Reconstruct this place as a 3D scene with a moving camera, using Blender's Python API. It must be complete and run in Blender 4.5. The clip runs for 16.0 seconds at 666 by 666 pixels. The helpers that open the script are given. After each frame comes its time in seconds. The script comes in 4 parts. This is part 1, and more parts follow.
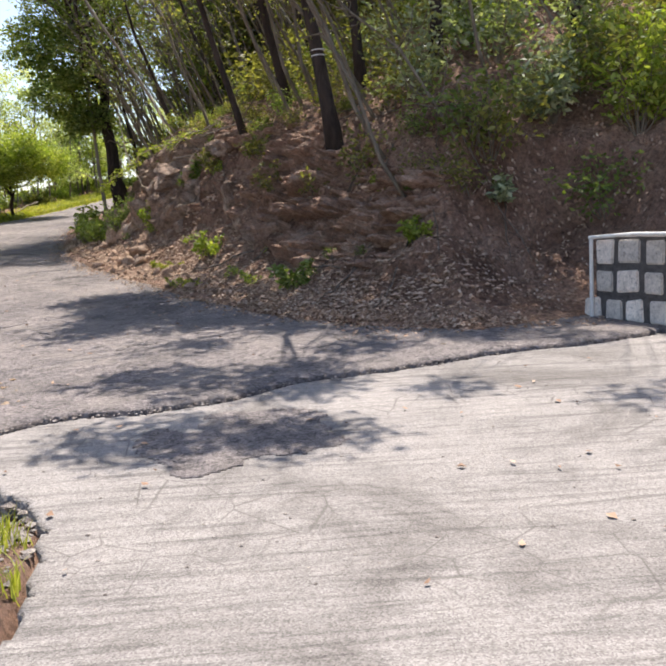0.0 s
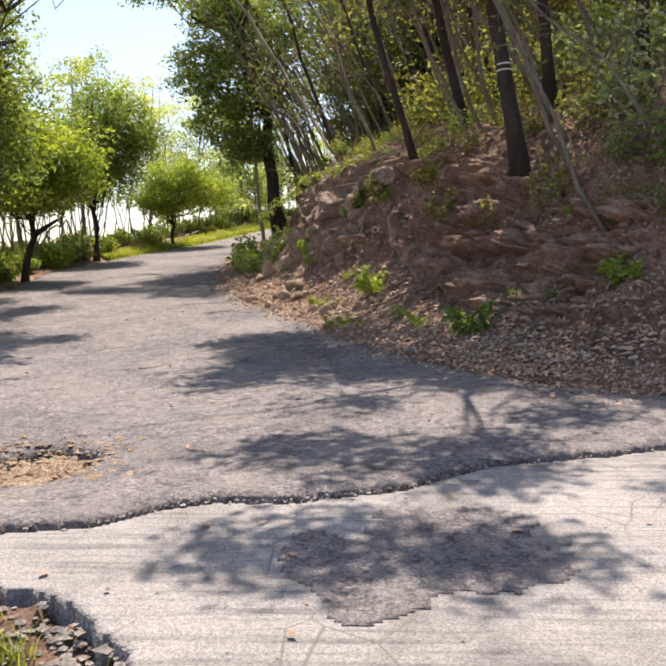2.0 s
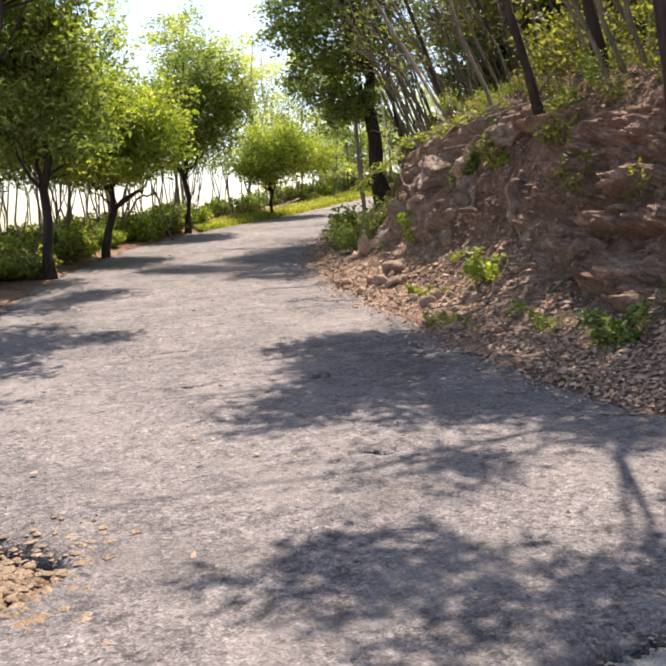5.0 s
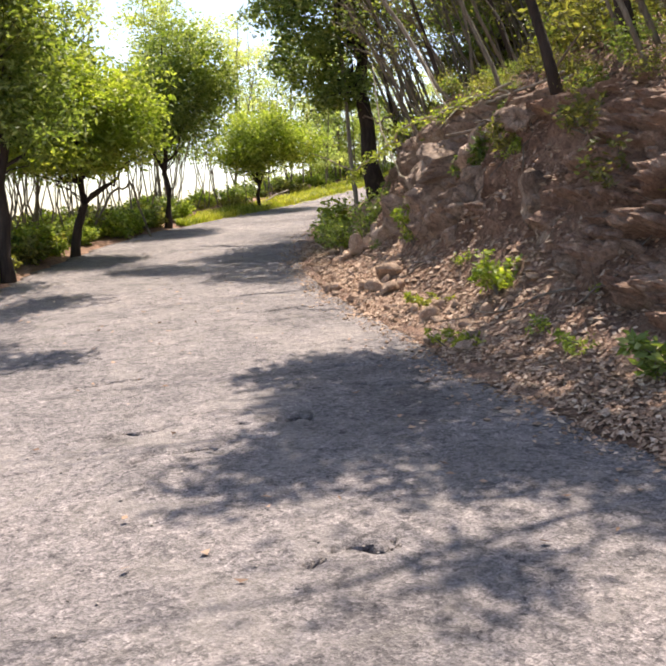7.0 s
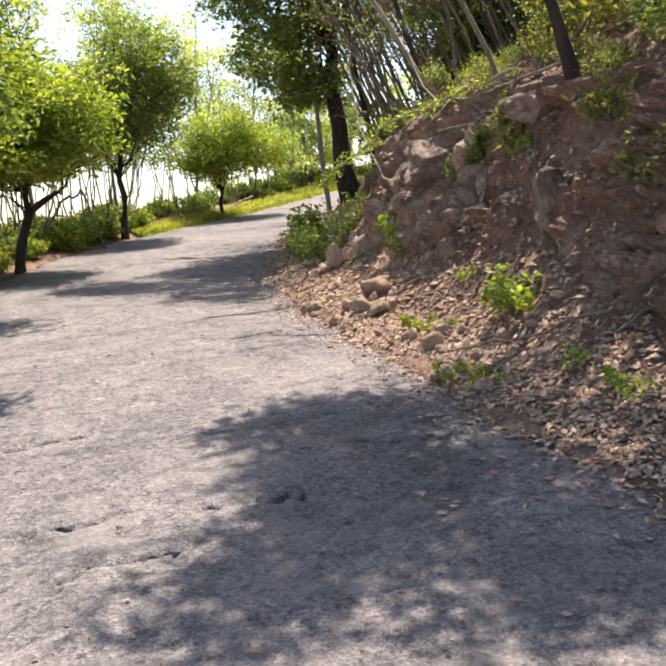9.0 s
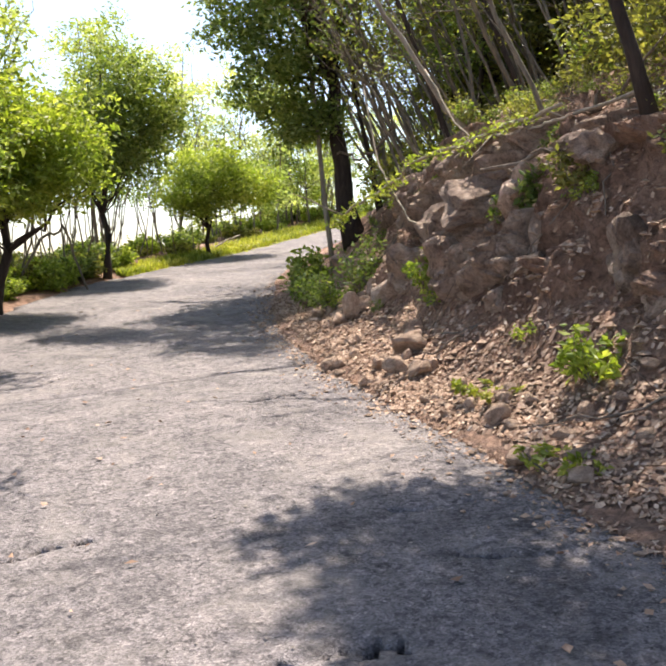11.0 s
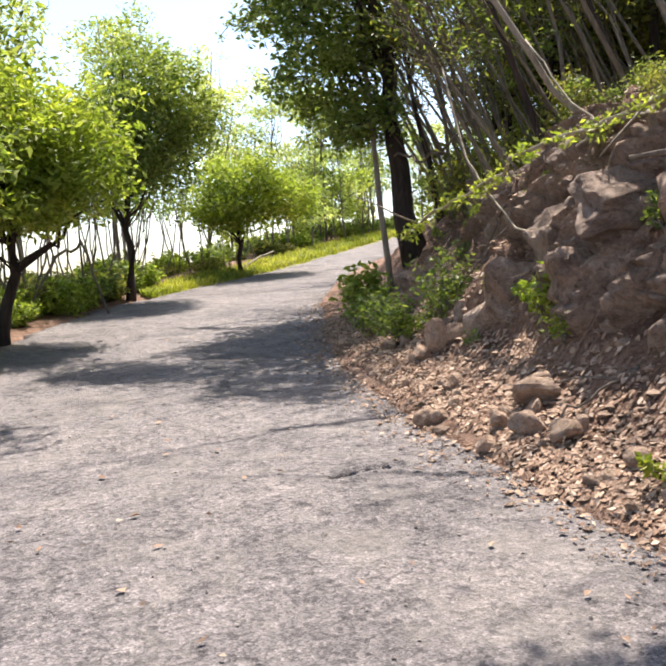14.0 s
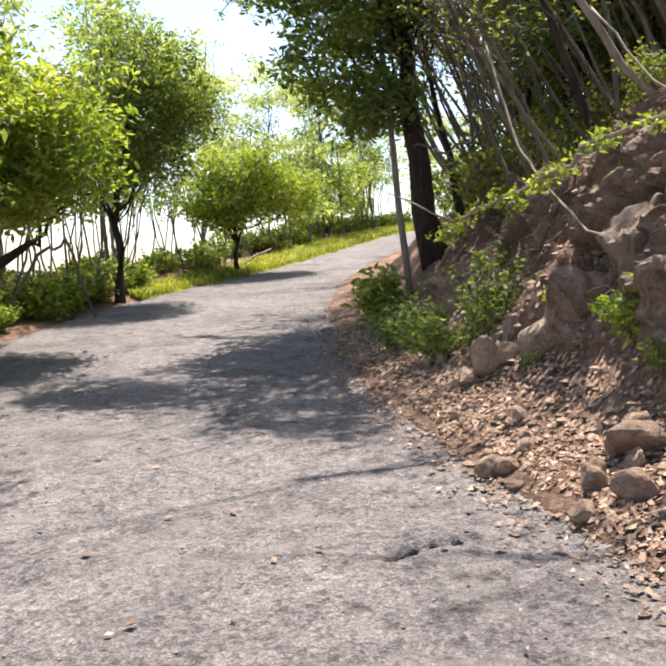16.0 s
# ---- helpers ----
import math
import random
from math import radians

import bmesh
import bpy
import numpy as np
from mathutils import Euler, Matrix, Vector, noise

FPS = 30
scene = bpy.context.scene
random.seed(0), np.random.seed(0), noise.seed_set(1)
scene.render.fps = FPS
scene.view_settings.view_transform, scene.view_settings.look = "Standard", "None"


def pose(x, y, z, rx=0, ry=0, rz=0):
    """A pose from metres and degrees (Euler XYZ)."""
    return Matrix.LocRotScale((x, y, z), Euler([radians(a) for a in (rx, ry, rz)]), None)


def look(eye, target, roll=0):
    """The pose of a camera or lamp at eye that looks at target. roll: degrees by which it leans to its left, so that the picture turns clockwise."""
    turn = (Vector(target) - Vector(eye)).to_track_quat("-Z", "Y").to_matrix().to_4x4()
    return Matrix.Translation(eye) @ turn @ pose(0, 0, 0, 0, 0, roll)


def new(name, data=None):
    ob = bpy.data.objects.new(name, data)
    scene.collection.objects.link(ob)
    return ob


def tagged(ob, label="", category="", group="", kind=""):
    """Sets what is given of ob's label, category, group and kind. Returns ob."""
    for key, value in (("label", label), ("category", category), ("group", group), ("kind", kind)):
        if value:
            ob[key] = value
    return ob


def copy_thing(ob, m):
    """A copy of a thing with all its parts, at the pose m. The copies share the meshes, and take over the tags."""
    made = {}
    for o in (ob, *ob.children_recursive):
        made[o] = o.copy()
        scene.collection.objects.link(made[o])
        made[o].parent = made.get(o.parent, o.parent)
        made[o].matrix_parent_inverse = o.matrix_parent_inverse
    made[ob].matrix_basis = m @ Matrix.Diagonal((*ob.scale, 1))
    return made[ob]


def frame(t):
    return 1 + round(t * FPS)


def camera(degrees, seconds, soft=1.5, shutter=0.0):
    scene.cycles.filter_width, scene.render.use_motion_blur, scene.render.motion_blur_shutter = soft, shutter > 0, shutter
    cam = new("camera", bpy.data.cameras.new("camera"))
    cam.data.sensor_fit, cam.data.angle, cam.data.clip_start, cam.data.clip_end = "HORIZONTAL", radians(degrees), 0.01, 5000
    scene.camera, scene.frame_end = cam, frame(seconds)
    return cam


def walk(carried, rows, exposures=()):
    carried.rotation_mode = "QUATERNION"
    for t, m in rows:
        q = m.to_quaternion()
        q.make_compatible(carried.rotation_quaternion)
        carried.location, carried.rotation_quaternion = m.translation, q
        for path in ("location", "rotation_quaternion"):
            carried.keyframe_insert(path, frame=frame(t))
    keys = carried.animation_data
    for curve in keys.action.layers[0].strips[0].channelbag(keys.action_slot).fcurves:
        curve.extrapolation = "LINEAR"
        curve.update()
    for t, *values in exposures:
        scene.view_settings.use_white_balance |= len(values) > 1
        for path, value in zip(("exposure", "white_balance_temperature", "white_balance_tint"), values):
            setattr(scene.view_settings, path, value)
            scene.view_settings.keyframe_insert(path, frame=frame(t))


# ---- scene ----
cam = camera(40.0, 16.0, soft=2.3)
PATH = [
    (0, (0.815, -2.21, 1.277), (0.968, -0.23, 1.04), -2.6),
    (0.5, (0.698, -1.786, 1.247), (0.721, 0.201, 1.021), -2.9),
    (1, (0.691, -1.396, 1.231), (0.604, 0.591, 1.023), -2.2),
    (1.5, (0.675, -1.059, 1.297), (0.54, 0.928, 1.118), -1.6),
    (2, (0.616, -0.708, 1.309), (0.443, 1.278, 1.155), -1.3),
    (2.5, (0.693, -0.366, 1.313), (0.483, 1.615, 1.14), -1.0),
    (3, (0.699, -0.029, 1.356), (0.479, 1.95, 1.169), -0.6),
    (3.5, (0.624, 0.371, 1.416), (0.347, 2.342, 1.223), -0.7),
    (4, (0.659, 0.791, 1.446), (0.331, 2.754, 1.245), -1.1),
    (4.5, (0.636, 1.164, 1.479), (0.251, 3.114, 1.254), -1.4),
    (4.7, (0.601, 1.308, 1.493), (0.186, 3.251, 1.268), -1.5),
    (6.8, (0.342, 2.838, 1.579), (-0.081, 4.777, 1.326), -1.9),
    (7, (0.317, 2.998, 1.602), (-0.089, 4.94, 1.352), -1.9),
    (7.5, (0.199, 3.33, 1.613), (-0.182, 5.275, 1.346), -2.1),
    (8, (0.061, 3.66, 1.645), (-0.328, 5.605, 1.388), -2.7),
    (8.5, (-0.003, 4.051, 1.648), (-0.372, 6.001, 1.396), -2.9),
    (9, (-0.13, 4.419, 1.651), (-0.46, 6.376, 1.409), -2.8),
    (9.2, (-0.191, 4.541, 1.664), (-0.518, 6.501, 1.438), -2.9),
    (11.3, (-0.868, 5.617, 1.755), (-1.117, 7.595, 1.606), -2.0),
    (11.5, (-0.878, 5.744, 1.758), (-1.127, 7.724, 1.617), -2.5),
    (12, (-1.079, 6.092, 1.728), (-1.306, 8.073, 1.578), -2.8),
    (12.5, (-1.201, 6.417, 1.729), (-1.445, 8.397, 1.595), -2.6),
    (13, (-1.285, 6.811, 1.795), (-1.552, 8.789, 1.674), -2.5),
    (13.5, (-1.497, 7.17, 1.788), (-1.774, 9.146, 1.658), -2.5),
    (14, (-1.643, 7.492, 1.785), (-1.95, 9.464, 1.662), -2.3),
    (14.5, (-1.762, 7.844, 1.847), (-2.06, 9.818, 1.727), -1.9),
    (15, (-1.917, 8.134, 1.845), (-2.184, 10.111, 1.712), -1.8),
    (15.5, (-2.047, 8.401, 1.876), (-2.319, 10.379, 1.756), -1.9),
    (16, (-2.161, 8.752, 1.907), (-2.441, 10.727, 1.772), -1.9),
]
walk(cam, [(t, look(eye, target, roll)) for t, eye, target, roll in PATH], [(0, 0.98, 6600, 14), (3, 1.1, 6900, 16), (9, 1.36, 6750, 15), (12, 1.38, 6550, 14), (16, 1.28, 6450, 14)])

# ---- world, sun ----
SUN = Vector((0.04, 0.43, 0.9)).normalized()
world = bpy.data.worlds.new("world")
scene.world = world
world.use_nodes = True
wn = world.node_tree.nodes
sky = wn.new("ShaderNodeTexSky")
sky.sky_type, sky.sun_disc = "NISHITA", False
sky.sun_elevation = math.asin(SUN.z)
sky.sun_rotation = math.atan2(SUN.x, SUN.y)
sky.air_density, sky.dust_density, sky.ozone_density = 1.0, 1.2, 1.0
wn["Background"].inputs["Strength"].default_value = 0.12
world.node_tree.links.new(sky.outputs[0], wn["Background"].inputs["Color"])
sun = new("sun", bpy.data.lights.new("sun", "SUN"))
sun.data.energy, sun.data.angle, sun.data.color = 4.6, radians(0.6), (1.0, 0.94, 0.84)
sun.matrix_world = look(SUN * 60, (0, 0, 0))


# ---- materials ----
def ramp(nt, fac, stops):
    n = nt.nodes.new("ShaderNodeValToRGB")
    el = n.color_ramp.elements
    while len(el) < len(stops):
        el.new(0.5)
    for e, (p, c) in zip(el, stops):
        e.position, e.color = p, (*c, 1)
    nt.links.new(fac, n.inputs[0])
    return n.outputs[0]


def noise_node(nt, coord, scale, detail=6, rough=0.6, distort=0.0):
    n = nt.nodes.new("ShaderNodeTexNoise")
    n.inputs["Scale"].default_value, n.inputs["Detail"].default_value = scale, detail
    n.inputs["Roughness"].default_value, n.inputs["Distortion"].default_value = rough, distort
    nt.links.new(coord, n.inputs["Vector"])
    return n.outputs["Fac"]


def mixed(nt, a, b, fac, blend="MIX"):
    n = nt.nodes.new("ShaderNodeMix")
    n.data_type, n.blend_type = "RGBA", blend
    for value, socket in ((a, n.inputs[6]), (b, n.inputs[7]), (fac, n.inputs[0])):
        if hasattr(value, "links"):
            nt.links.new(value, socket)
        else:
            socket.default_value = (*value, 1) if isinstance(value, tuple) else value
    return n.outputs[2]


def start(name, rough=0.9, where="Object"):
    m = bpy.data.materials.new(name)
    m.use_nodes = True
    nt = m.node_tree
    b = nt.nodes["Principled BSDF"]
    b.inputs["Roughness"].default_value = rough
    b.inputs["Specular IOR Level"].default_value = 0.3
    co = nt.nodes.new("ShaderNodeTexCoord").outputs[where]
    return m, nt, b, co


def bump(nt, b, height, strength, distance=0.02):
    n = nt.nodes.new("ShaderNodeBump")
    n.inputs["Strength"].default_value, n.inputs["Distance"].default_value = strength, distance
    nt.links.new(height, n.inputs["Height"])
    nt.links.new(n.outputs[0], b.inputs["Normal"])


def voronoi(nt, coord, scale, feature="F1"):
    n = nt.nodes.new("ShaderNodeTexVoronoi")
    n.feature = feature
    n.inputs["Scale"].default_value = scale
    nt.links.new(coord, n.inputs["Vector"])
    return n


def mat_asphalt():
    m, nt, b, co = start("asphalt", 0.88)
    agg, flake = voronoi(nt, co, 95), voronoi(nt, co, 36)
    flake.inputs["Randomness"].default_value = 1.0
    grains = ramp(nt, agg.outputs["Color"], [(0.12, (0.125, 0.118, 0.116)), (0.5, (0.203, 0.192, 0.188)), (0.8, (0.262, 0.248, 0.242)), (0.97, (0.34, 0.324, 0.316))])
    flakes = ramp(nt, flake.outputs["Color"], [(0.1, (0.52, 0.51, 0.52)), (0.3, (0.9, 0.89, 0.89)), (0.7, (1.06, 1.04, 1.04)), (0.92, (1.28, 1.25, 1.24))])
    big = ramp(nt, noise_node(nt, co, 0.9, 7, 0.65, 0.4), [(0.32, (0.6, 0.585, 0.585)), (0.5, (0.95, 0.93, 0.91)), (0.72, (1.2, 1.15, 1.1))])
    mid = ramp(nt, noise_node(nt, co, 5.5, 9, 0.78, 1.2), [(0.36, (0.38, 0.37, 0.38)), (0.44, (0.8, 0.79, 0.8)), (0.56, (1.06, 1.04, 1.05)), (0.72, (1.45, 1.41, 1.41))])
    worn = ramp(nt, noise_node(nt, co, 17, 6, 0.8, 1.5), [(0.35, (0.28, 0.275, 0.28)), (0.44, (0.95, 0.94, 0.94)), (0.7, (1.15, 1.13, 1.12))])
    col = mixed(nt, mixed(nt, mixed(nt, mixed(nt, grains, flakes, 1.0, "MULTIPLY"), big, 1.0, "MULTIPLY"), mid, 1.0, "MULTIPLY"), worn, 1.0, "MULTIPLY")
    dust = ramp(nt, noise_node(nt, co, 1.6, 7, 0.7, 0.6), [(0.5, (0, 0, 0)), (0.66, (0.5, 0.5, 0.5))])
    col = mixed(nt, col, (0.255, 0.226, 0.2), dust)
    nt.links.new(col, b.inputs["Base Color"])
    h = mixed(nt, mixed(nt, agg.outputs["Distance"], flake.outputs["Distance"], 0.55), noise_node(nt, co, 17, 8, 0.78, 1.5), 0.6)
    bump(nt, b, h, 0.9, 0.028)
    return m


def mat_concrete():
    m, nt, b, co = start("old_concrete", 0.85)
    stretched = nt.nodes.new("ShaderNodeMapping")
    stretched.inputs["Rotation"].default_value = (0, 0, radians(-18))
    stretched.inputs["Scale"].default_value = (0.4, 6.0, 1)
    nt.links.new(co, stretched.inputs["Vector"])
    streak = ramp(nt, noise_node(nt, stretched.outputs[0], 3.0, 6, 0.65, 0.5), [(0.34, (0.62, 0.61, 0.6)), (0.5, (0.98, 0.97, 0.96)), (0.75, (1.1, 1.08, 1.06))])
    agg = voronoi(nt, co, 130)
    grains = ramp(nt, agg.outputs["Color"], [(0.1, (0.18, 0.171, 0.166)), (0.45, (0.262, 0.251, 0.243)), (0.9, (0.36, 0.347, 0.337))])
    big = ramp(nt, noise_node(nt, co, 0.8, 8, 0.7, 0.6), [(0.36, (0.56, 0.54, 0.52)), (0.5, (0.92, 0.9, 0.88)), (0.66, (1.14, 1.11, 1.08))])
    col = mixed(nt, mixed(nt, grains, streak, 1.0, "MULTIPLY"), big, 1.0, "MULTIPLY")
    cells = voronoi(nt, co, 3.2, "DISTANCE_TO_EDGE")
    line = ramp(nt, cells.outputs["Distance"], [(0.0, (1, 1, 1)), (0.022, (0, 0, 0))])
    where = ramp(nt, noise_node(nt, co, 0.55, 3), [(0.46, (0, 0, 0)), (0.54, (0.8, 0.8, 0.8))])
    crack = mixed(nt, line, where, 1.0, "MULTIPLY")
    col = mixed(nt, col, (0.11, 0.1, 0.09), crack)
    nt.links.new(col, b.inputs["Base Color"])
    bump(nt, b, mixed(nt, agg.outputs["Distance"], noise_node(nt, stretched.outputs[0], 14, 6, 0.7), 0.6), 0.7, 0.012)
    return m


def mat_soil():
    m, nt, b, co = start("red_soil", 0.95)
    a = ramp(nt, noise_node(nt, co, 1.1, 8, 0.65, 0.5), [(0.28, (0.14, 0.08, 0.055)), (0.45, (0.26, 0.158, 0.11)), (0.6, (0.39, 0.255, 0.185)), (0.78, (0.5, 0.37, 0.275))])
    g = ramp(nt, noise_node(nt, co, 16, 8, 0.75, 0.5), [(0.34, (0.38, 0.36, 0.34)), (0.5, (0.95, 0.92, 0.9)), (0.68, (1.5, 1.42, 1.34))])
    col = mixed(nt, a, g, 1.0, "MULTIPLY")
    nt.links.new(col, b.inputs["Base Color"])
    bump(nt, b, noise_node(nt, co, 20, 9, 0.8, 0.6), 1.0, 0.07)
    return m


def mat_rock(name, tones, relief=0.025):
    m, nt, b, co = start(name, 0.9)
    a = ramp(nt, noise_node(nt, co, 3.0, 9, 0.75, 0.9), [(0.32, tones[0]), (0.48, tones[1]), (0.68, tones[2])])
    info = nt.nodes.new("ShaderNodeObjectInfo")
    v = ramp(nt, info.outputs["Random"], [(0.0, (0.75, 0.73, 0.7)), (1.0, (1.2, 1.15, 1.1))])
    g = ramp(nt, noise_node(nt, co, 24, 8, 0.78, 0.8), [(0.34, (0.45, 0.43, 0.42)), (0.47, (0.95, 0.94, 0.93)), (0.68, (1.35, 1.32, 1.28))])
    nt.links.new(mixed(nt, mixed(nt, a, v, 1.0, "MULTIPLY"), g, 1.0, "MULTIPLY"), b.inputs["Base Color"])
    bump(nt, b, noise_node(nt, co, 14, 10, 0.78, 0.7), 1.0, relief)
    return m


def mat_leaf(name, dark, mid, light, glow=0.45):
    m, nt, b, co = start(name, 0.5)
    geo = nt.nodes.new("ShaderNodeNewGeometry")
    per = ramp(nt, geo.outputs["Random Per Island"], [(0.0, dark), (0.55, mid), (1.0, light)])
    patch = ramp(nt, noise_node(nt, co, 0.7, 3), [(0.35, (0.72, 0.8, 0.75)), (0.65, (1.18, 1.1, 0.95))])
    col = mixed(nt, per, patch, 1.0, "MULTIPLY")
    nt.links.new(col, b.inputs["Base Color"])
    thin = nt.nodes.new("ShaderNodeBsdfTranslucent")
    nt.links.new(mixed(nt, col, (1.35, 1.42, 0.5), 1.0, "MULTIPLY"), thin.inputs["Color"])
    mix = nt.nodes.new("ShaderNodeMixShader")
    mix.inputs[0].default_value = glow
    nt.links.new(b.outputs[0], mix.inputs[1])
    nt.links.new(thin.outputs[0], mix.inputs[2])
    nt.links.new(mix.outputs[0], nt.nodes["Material Output"].inputs["Surface"])
    return m


def mat_bark(name, dark, light, scale=9):
    m, nt, b, co = start(name, 0.92)
    mp = nt.nodes.new("ShaderNodeMapping")
    mp.inputs["Scale"].default_value = (1, 1, 0.22)
    nt.links.new(co, mp.inputs["Vector"])
    f = noise_node(nt, mp.outputs[0], scale, 8, 0.7, 0.6)
    nt.links.new(ramp(nt, f, [(0.32, dark), (0.68, light)]), b.inputs["Base Color"])
    bump(nt, b, f, 0.9, 0.03)
    return m


def mat_plain(name, a, c, scale, rough=0.9, strength=0.5):
    m, nt, b, co = start(name, rough)
    f = noise_node(nt, co, scale, 7, 0.65)
    nt.links.new(ramp(nt, f, [(0.3, a), (0.7, c)]), b.inputs["Base Color"])
    bump(nt, b, f, strength, 0.01)
    return m


def mat_litter():
    m, nt, b, co = start("dry_leaves", 0.8)
    geo = nt.nodes.new("ShaderNodeNewGeometry")
    per = ramp(nt, geo.outputs["Random Per Island"], [(0.0, (0.14, 0.08, 0.052)), (0.35, (0.32, 0.2, 0.13)), (0.8, (0.44, 0.3, 0.205)), (1.0, (0.57, 0.44, 0.33))])
    g = ramp(nt, noise_node(nt, co, 40, 4), [(0.3, (0.8, 0.8, 0.8)), (0.7, (1.1, 1.1, 1.1))])
    nt.links.new(mixed(nt, per, g, 1.0, "MULTIPLY"), b.inputs["Base Color"])
    return m


ASPHALT, CONCRETE, SOIL = mat_asphalt(), mat_concrete(), mat_soil()
ROCK = mat_rock("brown_rock", [(0.24, 0.17, 0.125), (0.44, 0.32, 0.24), (0.6, 0.47, 0.37)])
OUTCROP = mat_rock("grey_brown_rock", [(0.15, 0.107, 0.084), (0.42, 0.315, 0.252), (0.66, 0.54, 0.45)], 0.07)
TAN = mat_rock("tan_rubble", [(0.26, 0.18, 0.12), (0.42, 0.31, 0.21), (0.56, 0.45, 0.33)])
GRAVEL = mat_rock("pale_gravel", [(0.16, 0.14, 0.13), (0.34, 0.31, 0.29), (0.52, 0.49, 0.46)])
LEAF = mat_leaf("green_leaves", (0.09, 0.13, 0.03), (0.2, 0.26, 0.085), (0.36, 0.4, 0.18), 0.46)
LEAF_DARK = mat_leaf("forest_leaves", (0.1, 0.1, 0.042), (0.205, 0.2, 0.08), (0.36, 0.345, 0.15), 0.5)
LEAF_BRIGHT = mat_leaf("young_leaves", (0.17, 0.23, 0.035), (0.3, 0.36, 0.085), (0.5, 0.53, 0.18), 0.48)
GRASS = mat_leaf("grass_blades", (0.18, 0.21, 0.04), (0.33, 0.35, 0.07), (0.5, 0.48, 0.16), 0.4)
BARK = mat_bark("dark_bark", (0.022, 0.016, 0.013), (0.075, 0.056, 0.045))
BARK_PALE = mat_bark("pale_bark", (0.16, 0.13, 0.1), (0.38, 0.33, 0.26))
BARK_SAPLING = mat_bark("sapling_bark", (0.1, 0.084, 0.064), (0.27, 0.232, 0.175), 14)
# leaf green paled, with the haze of distance put into the colour
LEAF_HAZED = mat_leaf("hazed_far_leaves", (0.27, 0.32, 0.16), (0.42, 0.47, 0.27), (0.58, 0.61, 0.4), 0.6)
LEAF_GREY = mat_leaf("grey_green_leaves", (0.15, 0.18, 0.12), (0.3, 0.34, 0.25), (0.5, 0.54, 0.43), 0.4)
DEADWOOD = mat_bark("dead_wood", (0.08, 0.06, 0.045), (0.24, 0.19, 0.15), 12)
WHITE = mat_plain("white_paint", (0.62, 0.6, 0.57), (0.78, 0.77, 0.74), 12, 0.55, 0.2)
MORTAR = mat_plain("dark_mortar", (0.05, 0.045, 0.045), (0.13, 0.12, 0.115), 16)
STONE = mat_rock("pale_wall_stone", [(0.5, 0.47, 0.45), (0.66, 0.63, 0.6), (0.78, 0.75, 0.72)], 0.012)
VINE = mat_plain("dry_vine", (0.2, 0.16, 0.11), (0.4, 0.34, 0.26), 20)
LITTER = mat_litter()
RED_EARTH = mat_rock("red_earth", [(0.15, 0.092, 0.068), (0.36, 0.242, 0.184), (0.58, 0.44, 0.35)], 0.07)


# ---- shape helpers ----
def part(name, data, material, parent=None, label=""):
    """Links mesh data (a mesh, or vertices and faces) as one object, under a parent where there is one."""
    if isinstance(data, tuple):
        me = bpy.data.meshes.new(name)
        me.from_pydata(data[0], [], data[1])
        me.update()
    else:
        me = data
    if not me.materials:
        me.materials.append(material)
    ob = new(name, me)
    if parent is not None:
        ob.parent = parent
    return tagged(ob, label)


def smooth(ob):
    ob.data.polygons.foreach_set("use_smooth", [True] * len(ob.data.polygons))
    return ob


def hashed(ix, iy, seed):
    n = (ix.astype(np.int64) * 374761393 + iy.astype(np.int64) * 668265263 + seed * 974711) & 0xFFFFFFFF
    n = ((n ^ (n >> 13)) * 1274126177) & 0xFFFFFFFF
    return ((n ^ (n >> 16)) & 0xFFFFFF) / float(0xFFFFFF)


def vnoise(x, y, seed=0):
    ix, iy = np.floor(x), np.floor(y)
    fx, fy = x - ix, y - iy
    fx, fy = fx * fx * (3 - 2 * fx), fy * fy * (3 - 2 * fy)
    a, b = hashed(ix, iy, seed), hashed(ix + 1, iy, seed)
    c, d = hashed(ix, iy + 1, seed), hashed(ix + 1, iy + 1, seed)
    return (a + (b - a) * fx) * (1 - fy) + (c + (d - c) * fx) * fy


def fbm(x, y, octaves=4, seed=0):
    total, amp, norm = 0, 1.0, 0.0
    for k in range(octaves):
        total = total + amp * vnoise(x * 2 ** k + 17.3 * k, y * 2 ** k - 9.1 * k, seed + k)
        norm += amp
        amp *= 0.5
    return total / norm * 2 - 1


# right foot of the bank and left edge of the road, from near to far
FOOT = [(9.5, -40), (9, -14), (8.5, 0), (6.4, 3.6), (5.0, 5.9), (4.3, 6.95), (3.6, 6.75), (2.93, 6.4), (2.03, 6.96), (1.45, 7.48), (0.75, 8.3), (0.4, 9.0), (-0.2, 10.0),
        (-0.72, 11.3), (-1.32, 12.5), (-2.05, 14.05), (-2.9, 16.2), (-3.5, 18.6), (-4.25, 22.9), (-4.45, 26), (-4.25, 30), (-3.7, 34), (-2.5, 38), (0.5, 43), (7, 50), (25, 62)]
EDGE = [(-0.3, -40), (-0.2, -14), (-0.12, 0.0), (-0.14, 0.95), (-0.2, 1.8), (-0.4, 2.35), (-0.72, 2.68), (-1.1, 2.9), (-1.9, 3.3), (-3.1, 4.6), (-4.2, 7.0), (-5.4, 10), (-6.9, 14.5),
        (-7.6, 17), (-8.05, 20), (-8.05, 23), (-7.5, 25.6), (-6.4, 29.5), (-5.5, 34), (-4.6, 38), (-2.0, 44), (4, 53), (20, 68)]
